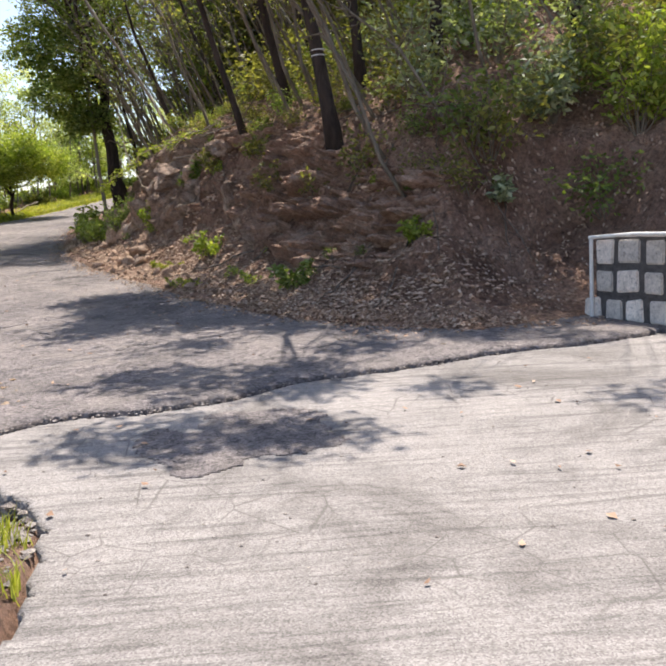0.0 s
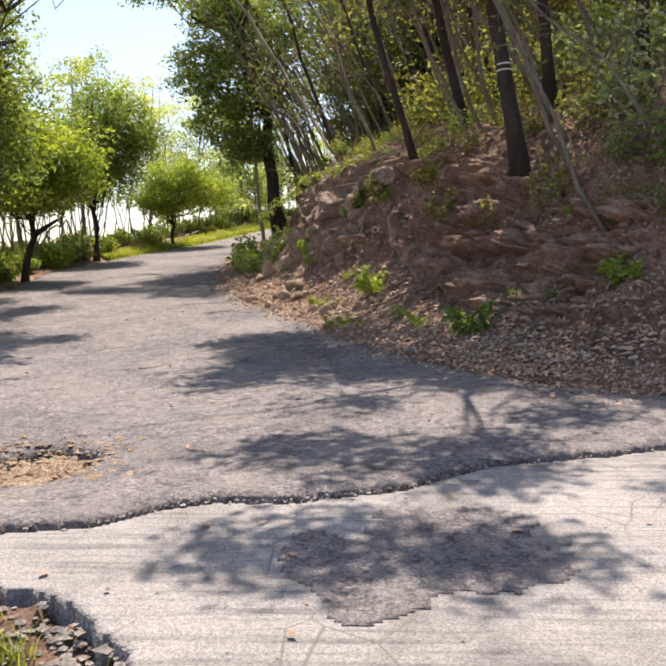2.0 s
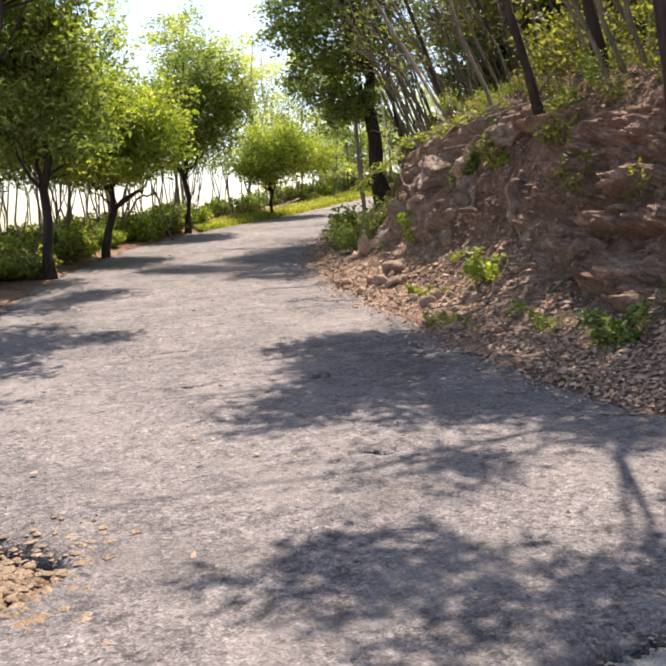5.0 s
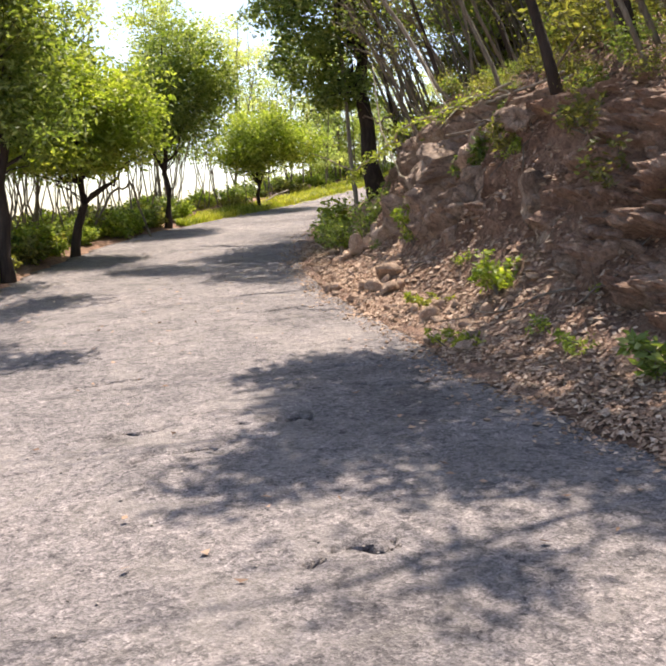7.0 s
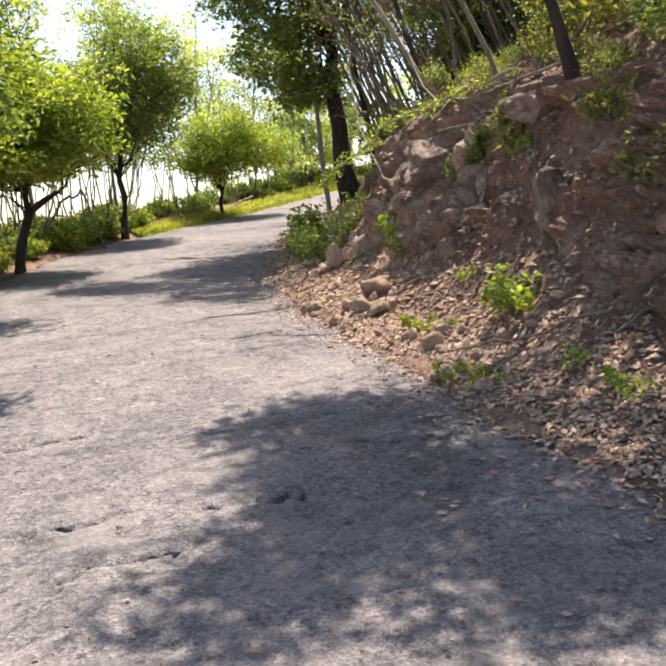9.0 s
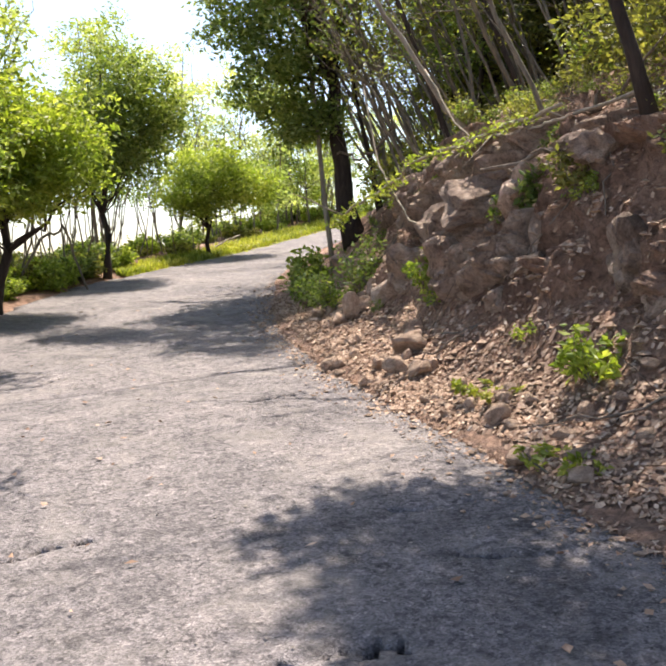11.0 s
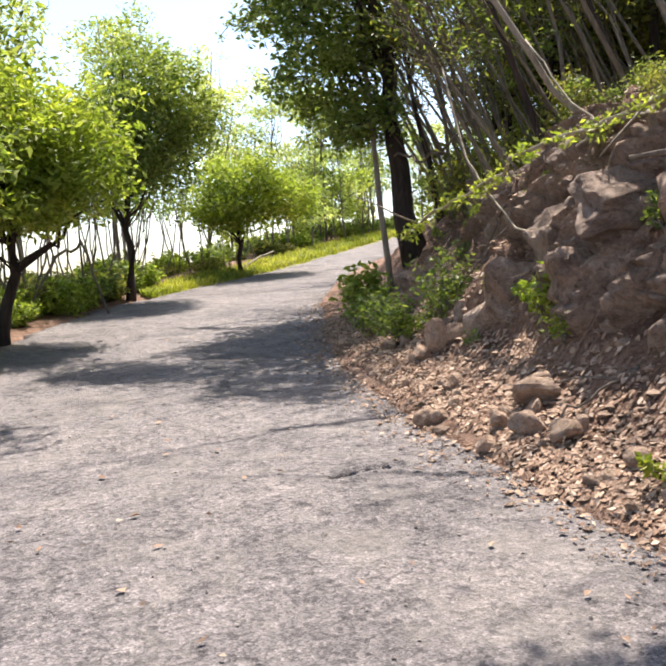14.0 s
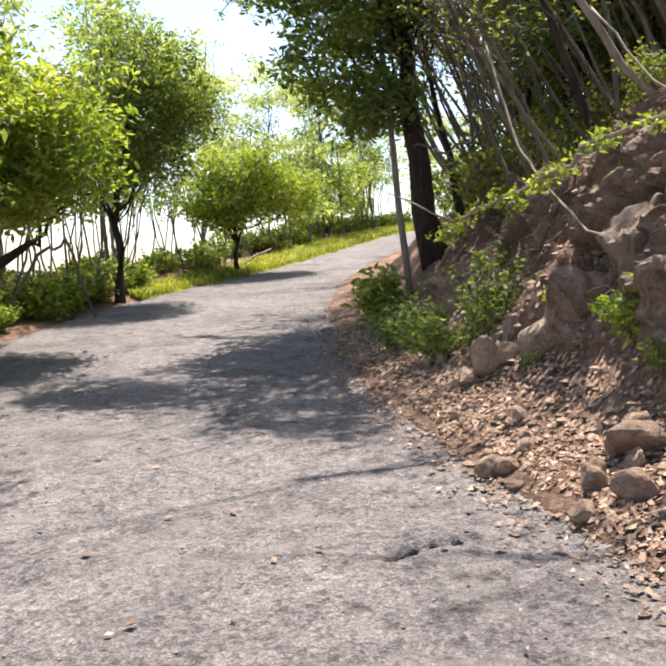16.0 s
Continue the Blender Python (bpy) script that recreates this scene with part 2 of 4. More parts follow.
CRACK = [(-4.0, 3.0), (-2.2, 3.35), (-1.02, 3.68), (-0.75, 3.95), (-0.47, 4.08), (0.0, 4.07), (0.29, 4.17), (0.56, 4.27), (0.78, 4.5), (1.03, 4.7), (1.75, 4.96), (2.72, 5.37), (3.6, 5.6), (7, 6.6)]


def side_of(x, y, line):
    """Signed distance to a line of points, positive on its right."""
    best, sign = np.full(np.shape(x), 1e9), np.ones(np.shape(x))
    for (ax, ay), (bx, by) in zip(line, line[1:]):
        dx, dy = bx - ax, by - ay
        t = np.clip(((x - ax) * dx + (y - ay) * dy) / (dx * dx + dy * dy), 0, 1)
        d = np.hypot(x - ax - t * dx, y - ay - t * dy)
        s = np.where((x - ax) * dy - (y - ay) * dx > 0, 1.0, -1.0)
        closer = d < best - 1e-9
        best, sign = np.where(closer, d, best), np.where(closer, s, sign)
    return best * sign


def road_z(x, y):
    yy = np.clip(y, -30, 42)
    z = -0.15 + 0.045 * yy + 0.00096 * yy * np.maximum(yy, 0)
    return z + 0.012 * fbm(x * 0.9, y * 0.9, 3, 5)


def bank_height(d, y):
    near = np.interp(d, [0, 0.7, 1.3, 1.75, 2.1, 2.4, 3.0, 4, 8, 20, 60], [0, 0.1, 0.32, 0.62, 1.3, 1.85, 2.3, 2.9, 4.7, 9, 14])
    mid = np.interp(d, [0, 0.67, 1.0, 1.3, 1.55, 1.75, 1.98, 2.7, 4, 8, 20, 60], [0, 0.18, 0.4, 0.75, 1.15, 1.72, 2.08, 2.45, 3.0, 4.8, 9, 14])
    far = np.interp(d, [0, 0.5, 0.95, 1.3, 1.7, 2.2, 4, 8, 20, 60], [0, 0.06, 0.26, 0.6, 0.95, 1.25, 2.0, 3.6, 7, 11])
    a, b = np.clip((y - 10) / 2.0, 0, 1), np.clip((y - 16.5) / 2.5, 0, 1)
    c = np.clip((y - 27) / 6, 0, 1)
    return (near * (1 - a) + mid * a) * (1 - b) + far * b * (1 - 0.75 * c)


def ground_z(x, y):
    x, y = np.asarray(x, float), np.asarray(y, float)
    r, l = side_of(x, y, FOOT), -side_of(x, y, EDGE)
    base = road_z(x, y)
    rr, ll = np.maximum(r, 0), np.maximum(l, 0)
    steep = np.clip((rr - 0.8) / 0.5, 0, 1) * np.clip((5 - rr) / 2.5, 0.15, 1)
    lumps = np.clip((19.5 - y) / 3, 0.35, 1) * 0.22 * fbm(x * 1.3, y * 1.3, 3, 11) + 0.16 * (0.4 - np.abs(fbm(x * 2.2, y * 2.2, 4, 23))) + 0.05 * fbm(x * 11, y * 11, 3, 31)
    up = np.where(r > 0, bank_height(rr, y) + steep * lumps + np.clip(rr / 0.3, 0, 1) * 0.035 * (fbm(x * 6, y * 6, 3, 41) + 0.6), 0)
    down = np.interp(ll, [0, 0.4, 1.5, 3.2, 5, 9, 25, 80, 300], [0, 0.02, 0.1, 0.05, -0.6, -3, -11, -24, -34]) + np.clip(ll, 0, 1) * 0.05 * fbm(x * 3, y * 3, 3, 51)
    down = down - 0.17 * np.exp(-((x + 0.8) / 0.45) ** 2 - ((y - 2.3) / 0.4) ** 2) * np.clip(ll / 0.05, 0, 1)
    far = np.clip((y - 60) / 140, 0, 1)
    z = base + up + np.where(l > 0, down, 0)
    z = z * (1 - far) - 36 * far
    return z - np.where((r < 0.02) & (l < 0.02), 0.1, 0.0)


def lines(*spans):
    out = []
    for a, b, step in spans:
        out += list(np.arange(a, b - step * 0.4, step))
    return np.array(out + [spans[-1][1]])


def sheet(xs, ys, zfun, keep=None, skirt=0.0):
    """A grid of faces over the plan; keep picks cells by their middle; skirt turns open edges down."""
    X, Y = np.meshgrid(xs, ys)
    Z = zfun(X, Y)
    nx, ny = len(xs), len(ys)
    i = np.arange((ny - 1) * (nx - 1))
    a = i // (nx - 1) * nx + i % (nx - 1)
    quads = np.stack([a, a + 1, a + nx + 1, a + nx], 1)
    if keep is not None:
        cx, cy = (X[:-1, :-1] + X[1:, 1:]) / 2, (Y[:-1, :-1] + Y[1:, 1:]) / 2
        quads = quads[keep(cx, cy).ravel()]
    used = np.unique(quads)
    remap = np.full(nx * ny, -1)
    remap[used] = np.arange(len(used))
    quads = remap[quads]
    verts = np.stack([X.ravel(), Y.ravel(), Z.ravel()], 1)[used]
    faces = quads.tolist()
    if skirt:
        seen = {}
        for q in faces:
            for e in zip(q, q[1:] + q[:1]):
                if (e[1], e[0]) in seen:
                    del seen[(e[1], e[0])]
                else:
                    seen[e] = 1
        low = {}
        vl = verts.tolist()
        for p, q in seen:
            for v in (p, q):
                if v not in low:
                    low[v] = len(vl)
                    vl.append([vl[v][0], vl[v][1], vl[v][2] - skirt])
            faces.append([q, p, low[p], low[q]])
        verts = vl
    else:
        verts = verts.tolist()
    return verts, faces


def ledges(verts):
    """Pushes the steep face of the bank in and out, so that it breaks into ledges and hollows."""
    v = np.array(verts)
    x, y, z = v.T
    r = side_of(x, y, FOOT)
    m = np.clip((r - 0.95) / 0.45, 0, 1) * np.clip((3.4 - r) / 0.9, 0, 1) * (y > 5) * (y < 26)
    along = y - 0.5 * x
    push = 0.24 * (np.abs(fbm(along * 1.5, z * 2.4, 3, 101)) * 2 - 0.55) + 0.17 * np.floor(3 * (fbm(along * 2.3, z * 3.4, 2, 111) + 1)) / 3 - 0.12 + 0.10 * fbm(along * 6, z * 6, 4, 121) + 0.05 * np.abs(fbm(along * 12, z * 12, 2, 125))
    push = 0.55 * push * np.clip((20 - y) / 3, 0.3, 1)
    v[:, 0] -= m * push * 0.9
    v[:, 1] -= m * push * 0.42
    v[:, 2] += m * 0.10 * fbm(along * 4, x * 4 + z * 3, 3, 131)
    return v.tolist()


# ---- ground, road, slab ----
gx = lines((-3000, -600, 600), (-600, -100, 100), (-100, -20, 8), (-20, -9, 0.9), (-9, -5, 0.25), (-5, 4.6, 0.045), (4.6, 9, 0.2), (9, 25, 1.2), (25, 100, 12), (100, 600, 100), (600, 3000, 600))
gy = lines((-3000, -600, 600), (-600, -100, 100), (-100, -10, 9), (-10, 0, 0.8), (0, 5, 0.12), (5, 18, 0.05), (18, 24, 0.12), (24, 42, 0.45), (42, 100, 4), (100, 600, 60), (600, 3000, 600))
gv, gf = sheet(gx, gy, ground_z)
ground = smooth(part("ground", (ledges(gv), gf), SOIL))
from mathutils.bvhtree import BVHTree
GROUND = BVHTree.FromPolygons([v.co[:] for v in ground.data.vertices], gf)


def top_z(x, y):
    """The height of the built ground."""
    xs, ys = np.broadcast_arrays(np.asarray(x, float), np.asarray(y, float))
    out = np.array([GROUND.ray_cast(Vector((p, q, 80)), Vector((0, 0, -1)))[0].z for p, q in zip(xs.ravel(), ys.ravel())])
    return out.reshape(xs.shape)


tagged(ground, "red-brown soil bank and leaf-strewn verge beside the road", "ground", kind="structure")


def edge_noise(x, y):
    return 0.22 * fbm(x * 2.0, y * 2.0, 5, 61) * np.clip((y - 5) / 2, 0.4, 1)


SPLIT_WIDTH = 0.55
HOLES = [(-1.75, 4.72, 0.42, 0.42)]
SPLITS = [((-1.5, 8.55), (-1.02, 8.76), 0.05), ((-0.78, 9.62), (-0.3, 9.68), 0.04), ((-2.52, 12.93), (-2.12, 13.07), 0.05), ((-2.25, 8.1), (-1.95, 8.48), 0.04), ((-1.9, 7.7), (-1.5, 8.1), 0.03), ((-1.15, 10.2), (-0.7, 10.4), 0.035), ((-0.6, 6.5), (-0.25, 6.9), 0.035), ((-3.1, 9.4), (-2.7, 9.7), 0.04)]


def dents(x, y):
    z = 0
    for a, b, w in SPLITS:
        d = np.abs(side_of(x + 0.16 * fbm(x * 4, y * 4, 4, 71), y + 0.16 * fbm(x * 4, y * 4, 4, 72), [a, b]))
        z = z - 0.02 * np.exp(-(d / w) ** 2)
    for cx, cy, rx, ry in HOLES:
        q = np.hypot((x - cx) / rx, (y - cy) / ry) + 0.35 * fbm(x * 3, y * 3, 3, 73)
        z = z - 0.055 * np.clip((1.05 - q) / 0.2, 0, 1)
    return z


def crack_side(x, y):
    return side_of(x, y, CRACK) + 0.05 * fbm(x * 3.5, y * 3.5, 4, 81)


def asphalt_z(x, y):
    s = crack_side(x, y)
    return road_z(x, y) + dents(x, y) - 0.03 * np.exp(-(s / 0.06) ** 2) + 0.006 * fbm(x * 4, y * 4, 3, 91) + 0.045 * np.exp(-np.abs(s) / 0.7)


def in_hole(x, y):
    q = 9.0
    for cx, cy, rx, ry in HOLES:
        q = np.minimum(q, np.hypot((x - cx) / rx, (y - cy) / ry) + 0.35 * fbm(x * 3, y * 3, 3, 73))
    return q < 0.92


def in_split(x, y):
    hit = False
    for a, b, w in SPLITS:
        d = np.abs(side_of(x + 0.16 * fbm(x * 4, y * 4, 4, 71), y + 0.16 * fbm(x * 4, y * 4, 4, 72), [a, b]))
        hit = hit | (d < SPLIT_WIDTH * w * (0.75 + 1.1 * fbm(x * 7, y * 7, 3, 75)))
    return hit


def on_road(x, y):
    n = edge_noise(x, y)
    return (side_of(x, y, FOOT) + n < 0.1) & (side_of(x, y, EDGE) + n * 0.7 + 0.07 * fbm(x * 5, y * 5, 4, 67) > 0.0)


rx = lines((-9, -4, 0.16), (-4, -2.9, 0.06), (-2.9, 3.2, 0.03), (3.2, 5, 0.08), (5, 9.6, 0.4), (9.6, 24, 1.2))
ry = lines((-40, -6, 2), (-6, 0, 0.3), (0, 1.2, 0.1), (1.2, 6, 0.03), (6, 10, 0.04), (10, 14, 0.045), (14, 18, 0.09), (18, 30, 0.25), (30, 68, 0.8))
road = smooth(part("road", sheet(rx, ry, asphalt_z, lambda x, y: on_road(x, y) & ~in_hole(x, y) & ~in_split(x, y) & (crack_side(x, y) < -0.012), 0.12), ASPHALT))
tagged(road, "worn grey asphalt road with cracks and patches", "road", kind="structure")
slab = smooth(part("pavement", sheet(rx, ry, lambda x, y: road_z(x, y) + 0.005 - 0.015 * np.exp(-((crack_side(x, y) - 0.02) / 0.05) ** 2), lambda x, y: on_road(x, y) & (crack_side(x, y) >= 0.026) & (y < 7.4), 0.16), CONCRETE))
tagged(slab, "pale cracked concrete slab with broomed streaks", "pavement", kind="structure")


def in_patch(x, y):
    return np.hypot((x - 0.62) / 0.68, (y - 3.2 - 0.12 * x) / 0.58) + 0.5 * fbm(x * 2.6, y * 2.6, 4, 141) < 0.9


px, py = lines((-0.5, 1.7, 0.03)), lines((2.3, 4.4, 0.03))
patch = smooth(part("road_patch", sheet(px, py, lambda x, y: road_z(x, y) + 0.010 + 0.004 * fbm(x * 9, y * 9, 3, 143), lambda x, y: in_patch(x, y) & (crack_side(x, y) > 0.08), 0.008), ASPHALT))
tagged(patch, "dark worn asphalt patch on the concrete slab", "road", kind="structure")


# ---- plants ----
def tube(pts, radii, sides=7, store=None):
    verts, faces = store if store else ([], [])
    pts = [Vector(p) for p in pts]
    first = len(verts)
    for k, p in enumerate(pts):
        way = (pts[min(k + 1, len(pts) - 1)] - pts[max(k - 1, 0)]).normalized()
        u = way.orthogonal().normalized() if abs(way.z) > 0.999 else way.cross(Vector((0, 0, 1))).normalized()
        v = way.cross(u)
        for s in range(sides):
            a = 2 * math.pi * s / sides
            verts.append(tuple(p + (u * math.cos(a) + v * math.sin(a)) * radii[k]))
    for k in range(len(pts) - 1):
        for s in range(sides):
            a, b = first + k * sides + s, first + k * sides + (s + 1) % sides
            faces.append((a, b, b + sides, a + sides))
    faces.append(tuple(first + s for s in reversed(range(sides))))
    faces.append(tuple(first + (len(pts) - 1) * sides + s for s in range(sides)))
    return verts, faces


def wander(a, b, n, amount, rng):
    """n + 1 points from a to b that stray by amount."""
    a, b = np.array(a, float), np.array(b, float)
    t = np.linspace(0, 1, n + 1)[:, None]
    stray = rng.normal(0, amount, (n + 1, 3)) * np.sin(np.pi * t) ** 0.7
    return (a + (b - a) * t + stray).tolist()


def leaf_cloud(centres, size, rng, droop=0.35, aspect=0.42):
    """Folded four-cornered leaves at the centres, each two triangles."""
    n = len(centres)
    c = np.asarray(centres, float)
    way = rng.normal(0, 1, (n, 3))
    way[:, 2] = way[:, 2] * 0.6 - droop
    way /= np.linalg.norm(way, axis=1)[:, None]
    side = np.cross(way, rng.normal(0, 1, (n, 3)))
    side /= np.linalg.norm(side, axis=1)[:, None] + 1e-9
    up = np.cross(side, way)
    ln = (size * rng.uniform(0.65, 1.3, n))[:, None]
    w = ln * aspect * 0.5
    mid = c + way * ln * 0.45
    v = np.stack([c, mid + side * w + up * w * 0.35, c + way * ln, mid - side * w + up * w * 0.35], 1).reshape(-1, 3)
    i = np.arange(n) * 4
    f = np.concatenate([np.stack([i, i + 1, i + 2], 1), np.stack([i, i + 2, i + 3], 1)])
    return v.tolist(), f.tolist()


def clumps(hubs, per, spread, rng, flat=0.7):
    hubs = np.asarray(hubs, float)
    c = np.repeat(hubs, per, 0)
    d = rng.normal(0, 1, c.shape)
    d /= np.linalg.norm(d, axis=1)[:, None]
    d *= (rng.uniform(0.1, 1, len(c)) ** 0.6)[:, None] * spread
    d[:, 2] *= flat
    return c + d


def tree(name, base, top, radius, blobs, leaves, size, bark, leaf, label, seed, limbs=9, sink=0.15, group="", clump=0.36, category="tree", stray=0.5):
    """A tapered trunk with limbs to the hubs of a crown of leaf clumps. blobs: (dx, dy, dz, rx, ry, rz) from the base."""
    rng = np.random.RandomState(seed)
    z = float(top_z(base[0], base[1])) if len(base) == 2 else base[2]
    root = tagged(new(name), label, category, group)
    root.location = (base[0], base[1], z)
    height = top[2]
    spine = wander((0, 0, -sink), top, 9, radius * stray, rng)
    spine[0] = [0, 0, -sink]
    radii = [radius * (1.35 if k == 0 else 1.0) * (1 - 0.8 * k / 9) for k in range(10)]
    store = tube(spine, radii, 9)
    hubs = []
    for bx, by, bz, sx, sy, sz in blobs:
        n = max(3, int(leaves / 60 * (sx * sy) ** 0.8 / sum((b[3] * b[4]) ** 0.8 for b in blobs)))
        p = rng.normal(0, 1, (n, 3))
        p /= np.linalg.norm(p, axis=1)[:, None]
        p *= (rng.uniform(0.15, 1, n) ** 0.45 * rng.uniform(0.75, 1.3, n))[:, None]
        hubs.append(p * (sx, sy, sz) + (bx, by, bz))
    hubs = np.concatenate(hubs) if hubs else np.zeros((0, 3))
    picks = rng.permutation(len(hubs))[:limbs * 4]
    for k, h in enumerate(picks):
        h = hubs[h]
        t = min(0.95, max(0.35, (h[2] * 0.72) / height + rng.uniform(-0.1, 0.05)))
        p = np.array(spine[int(t * 9)])
        r = radius * (0.42 if k < limbs else 0.16)
        path = wander(p, h, 5, 0.07 * np.linalg.norm(h - p), rng)
        tube(path, [r * (1 - 0.8 * j / 5) for j in range(6)], 5, store)
    smooth(part("trunk", store, bark, root))
    if len(hubs):
        pts = clumps(hubs, int(leaves / len(hubs)), clump, rng)
        part("crown", leaf_cloud(pts, size, rng), leaf, root)
    return root


def shrub(name, at, width, height, count, size, leaf, label, seed, group="shrubs on the bank", loose=0.2):
    rng = np.random.RandomState(seed)
    root = tagged(new(name), label, "shrub", group)
    root.location = (at[0], at[1], float(top_z(at[0], at[1])) if len(at) == 2 else at[2])
    store, hubs = ([], []), []
    for k in range(max(6, int(count / 45))):
        a, r = rng.uniform(0, 2 * math.pi), rng.uniform(0.15, 1) ** 0.6
        tip = (math.cos(a) * r * width / 2, math.sin(a) * r * width / 2, height * rng.uniform(0.35, 1.0) * (1.1 - 0.45 * r))
        path = wander((tip[0] * 0.1, tip[1] * 0.1, -0.06), tip, 4, 0.03, rng)
        tube(path, [0.008, 0.007, 0.006, 0.004, 0.003], 4, store)
        hubs += [path[2], path[3], path[4]]
    part("stem", store, BARK_SAPLING, root)
    pts = clumps(hubs, max(3, int(count / len(hubs))), min(width, height) * loose, rng, 0.8)
    part("foliage", leaf_cloud(pts, size, rng, 0.1, 0.5), leaf, root)
    return root


def on_bank(d, y):
    """The plan's point d metres into the bank at y."""
    ys = [p[1] for p in FOOT[9:]]
    xs = [p[0] for p in FOOT[9:]]
    return float(np.interp(y, ys, xs)) + d * 1.12, y


def crown_over(base, spots):
    """Crown blobs, from a tree's base, that shade the spots (x, y, rx, ry, height) of the road."""
    z = float(top_z(base[0], base[1]))
    return [(x + SUN.x / SUN.z * h - base[0], y + SUN.y / SUN.z * h - base[1], float(road_z(np.array(x), np.array(y))) + h - z, rx, ry, 0.45) for x, y, rx, ry, h in spots]


# ---- trees by the bend ----
tree("large_tree", (-2.45, 21.1), (-1.05, 1.6, 6.3), 0.18,
     [(-0.8, 0.2, 2.0, 0.75, 1.0, 0.5), (-1.4, 0.0, 2.7, 0.8, 1.1, 0.7), (-1.1, -0.2, 3.6, 1.0, 1.3, 0.9), (-1.7, -0.4, 3.8, 0.6, 1.1, 0.7), (-0.5, 0.2, 4.8, 1.2, 1.4, 0.9)] + crown_over((-2.45, 21.1), [(-4.4, 16.8, 1.4, 0.9, 6.7), (-3.5, 15.7, 0.7, 0.7, 6.6), (-5.5, 16.7, 0.8, 0.6, 6.8), (-4.0, 18.2, 1.2, 0.8, 6.4)]),
     26000, 0.115, BARK, LEAF, "large leaning tree with dark bark and dense green crown", 3)
pole = tagged(new("dead_tree"), "pale bare dead trunk leaning beside the large tree", "dead tree")
pole.location = (-2.86, 20.8, float(top_z(-2.86, 20.8)))
smooth(part("stem", tube(wander((0.05, 0, -0.2), (-0.38, 0.5, 4.6), 7, 0.03, np.random.RandomState(5)), [0.048, 0.046, 0.044, 0.042, 0.04, 0.037, 0.034, 0.028], 8), BARK_PALE, pole))
tree("thin_tree", (-2.1, 22.4), (-0.9, 0.8, 4.4), 0.06, [(-0.6, 0.6, 4.2, 0.8, 0.8, 0.6)], 900, 0.12, BARK, LEAF_DARK, "thin dark tree behind the large tree", 6, 4)

# ---- trees on the valley side ----
VALLEY = "trees on the valley side"
tree("broad_tree", (-7.3, 15.6), (-0.1, 0.3, 4.8), 0.10,
     [(0.0, 0.0, 2.5, 1.1, 1.2, 0.6), (-0.7, 0.4, 3.1, 1.1, 1.1, 0.8), (0.1, 0.2, 3.7, 1.1, 1.3, 0.9), (-0.9, 0.3, 4.2, 1.2, 1.3, 0.8), (-0.1, 0.0, 5.1, 1.1, 1.2, 0.8)],
     27000, 0.115, BARK, LEAF, "broad bushy tree with a dense sunlit green crown", 11, 10, group=VALLEY)
tree("broad_tree", (-7.9, 18.9), (0.3, 0.2, 3.2), 0.10,
     [(0.2, -0.2, 2.0, 1.2, 1.2, 0.5), (1.0, 0.1, 2.5, 0.8, 1.0, 0.6), (0.2, 0.2, 3.0, 1.4, 1.2, 0.7), (-1.4, 0.2, 2.6, 1.1, 1.1, 0.8), (-0.7, 0.0, 3.6, 1.1, 1.0, 0.6), (-2.4, 0.6, 3.2, 1.1, 1.0, 0.9)],
     34000, 0.115, BARK, LEAF_BRIGHT, "broad bushy tree with bright yellow-green leaves", 12, 10, group=VALLEY)
tree("valley_tree", (-8.05, 24.0), (0.0, 0.2, 4.4), 0.085,
     [(0.2, 0.0, 2.5, 0.9, 0.9, 0.5), (0.7, 0.2, 3.1, 1.0, 1.0, 0.7), (-0.5, 0.0, 3.2, 0.9, 1.0, 0.7), (0.3, 0.1, 4.1, 1.0, 1.0, 0.7), (1.3, 0.1, 3.6, 0.6, 0.7, 0.6)],
     21000, 0.11, BARK, LEAF, "forked tree with a green crown on a bare trunk", 13, 9, group=VALLEY)
tree("small_tree", (-7.05, 28.5), (0.0, 0.1, 2.3), 0.065,
     [(-0.2, 0.0, 1.5, 1.1, 1.0, 0.5), (0.2, 0.0, 2.2, 1.1, 1.0, 0.6), (1.1, 0.2, 1.7, 0.7, 0.7, 0.5)],
     14000, 0.11, BARK, LEAF_BRIGHT, "small round tree with bright yellow-green leaves", 14, 8, group=VALLEY)
# extra tree, mostly out of view, its crown set to shade the left road
tree("added_shade_tree", (-7.4, 12.6), (1.4, 0.6, 6.8), 0.13,
     [(2.0, -0.4, 5.6, 1.2, 1.4, 0.7), (2.7, 0.2, 6.0, 1.0, 1.3, 0.7), (3.2, -0.6, 6.2, 0.8, 1.0, 0.6), (0.6, 0.6, 5.8, 1.2, 1.3, 0.8), (-0.8, 0.2, 5.2, 1.2, 1.3, 0.9), (1.4, -1.8, 6.0, 1.1, 1.2, 0.6), (3.4, -2.1, 6.2, 0.8, 0.8, 0.5)] + crown_over((-7.4, 12.6), [(-5.8, 13.5, 0.7, 0.8, 6.6), (-6.2, 12.3, 0.7, 0.5, 6.6), (-3.9, 10.3, 0.5, 0.3, 6.5)]),
     20000, 0.15, BARK, LEAF, "tall tree added mostly out of view to shade the road edge", 15, 9, group=VALLEY)
rng = np.random.RandomState(77)
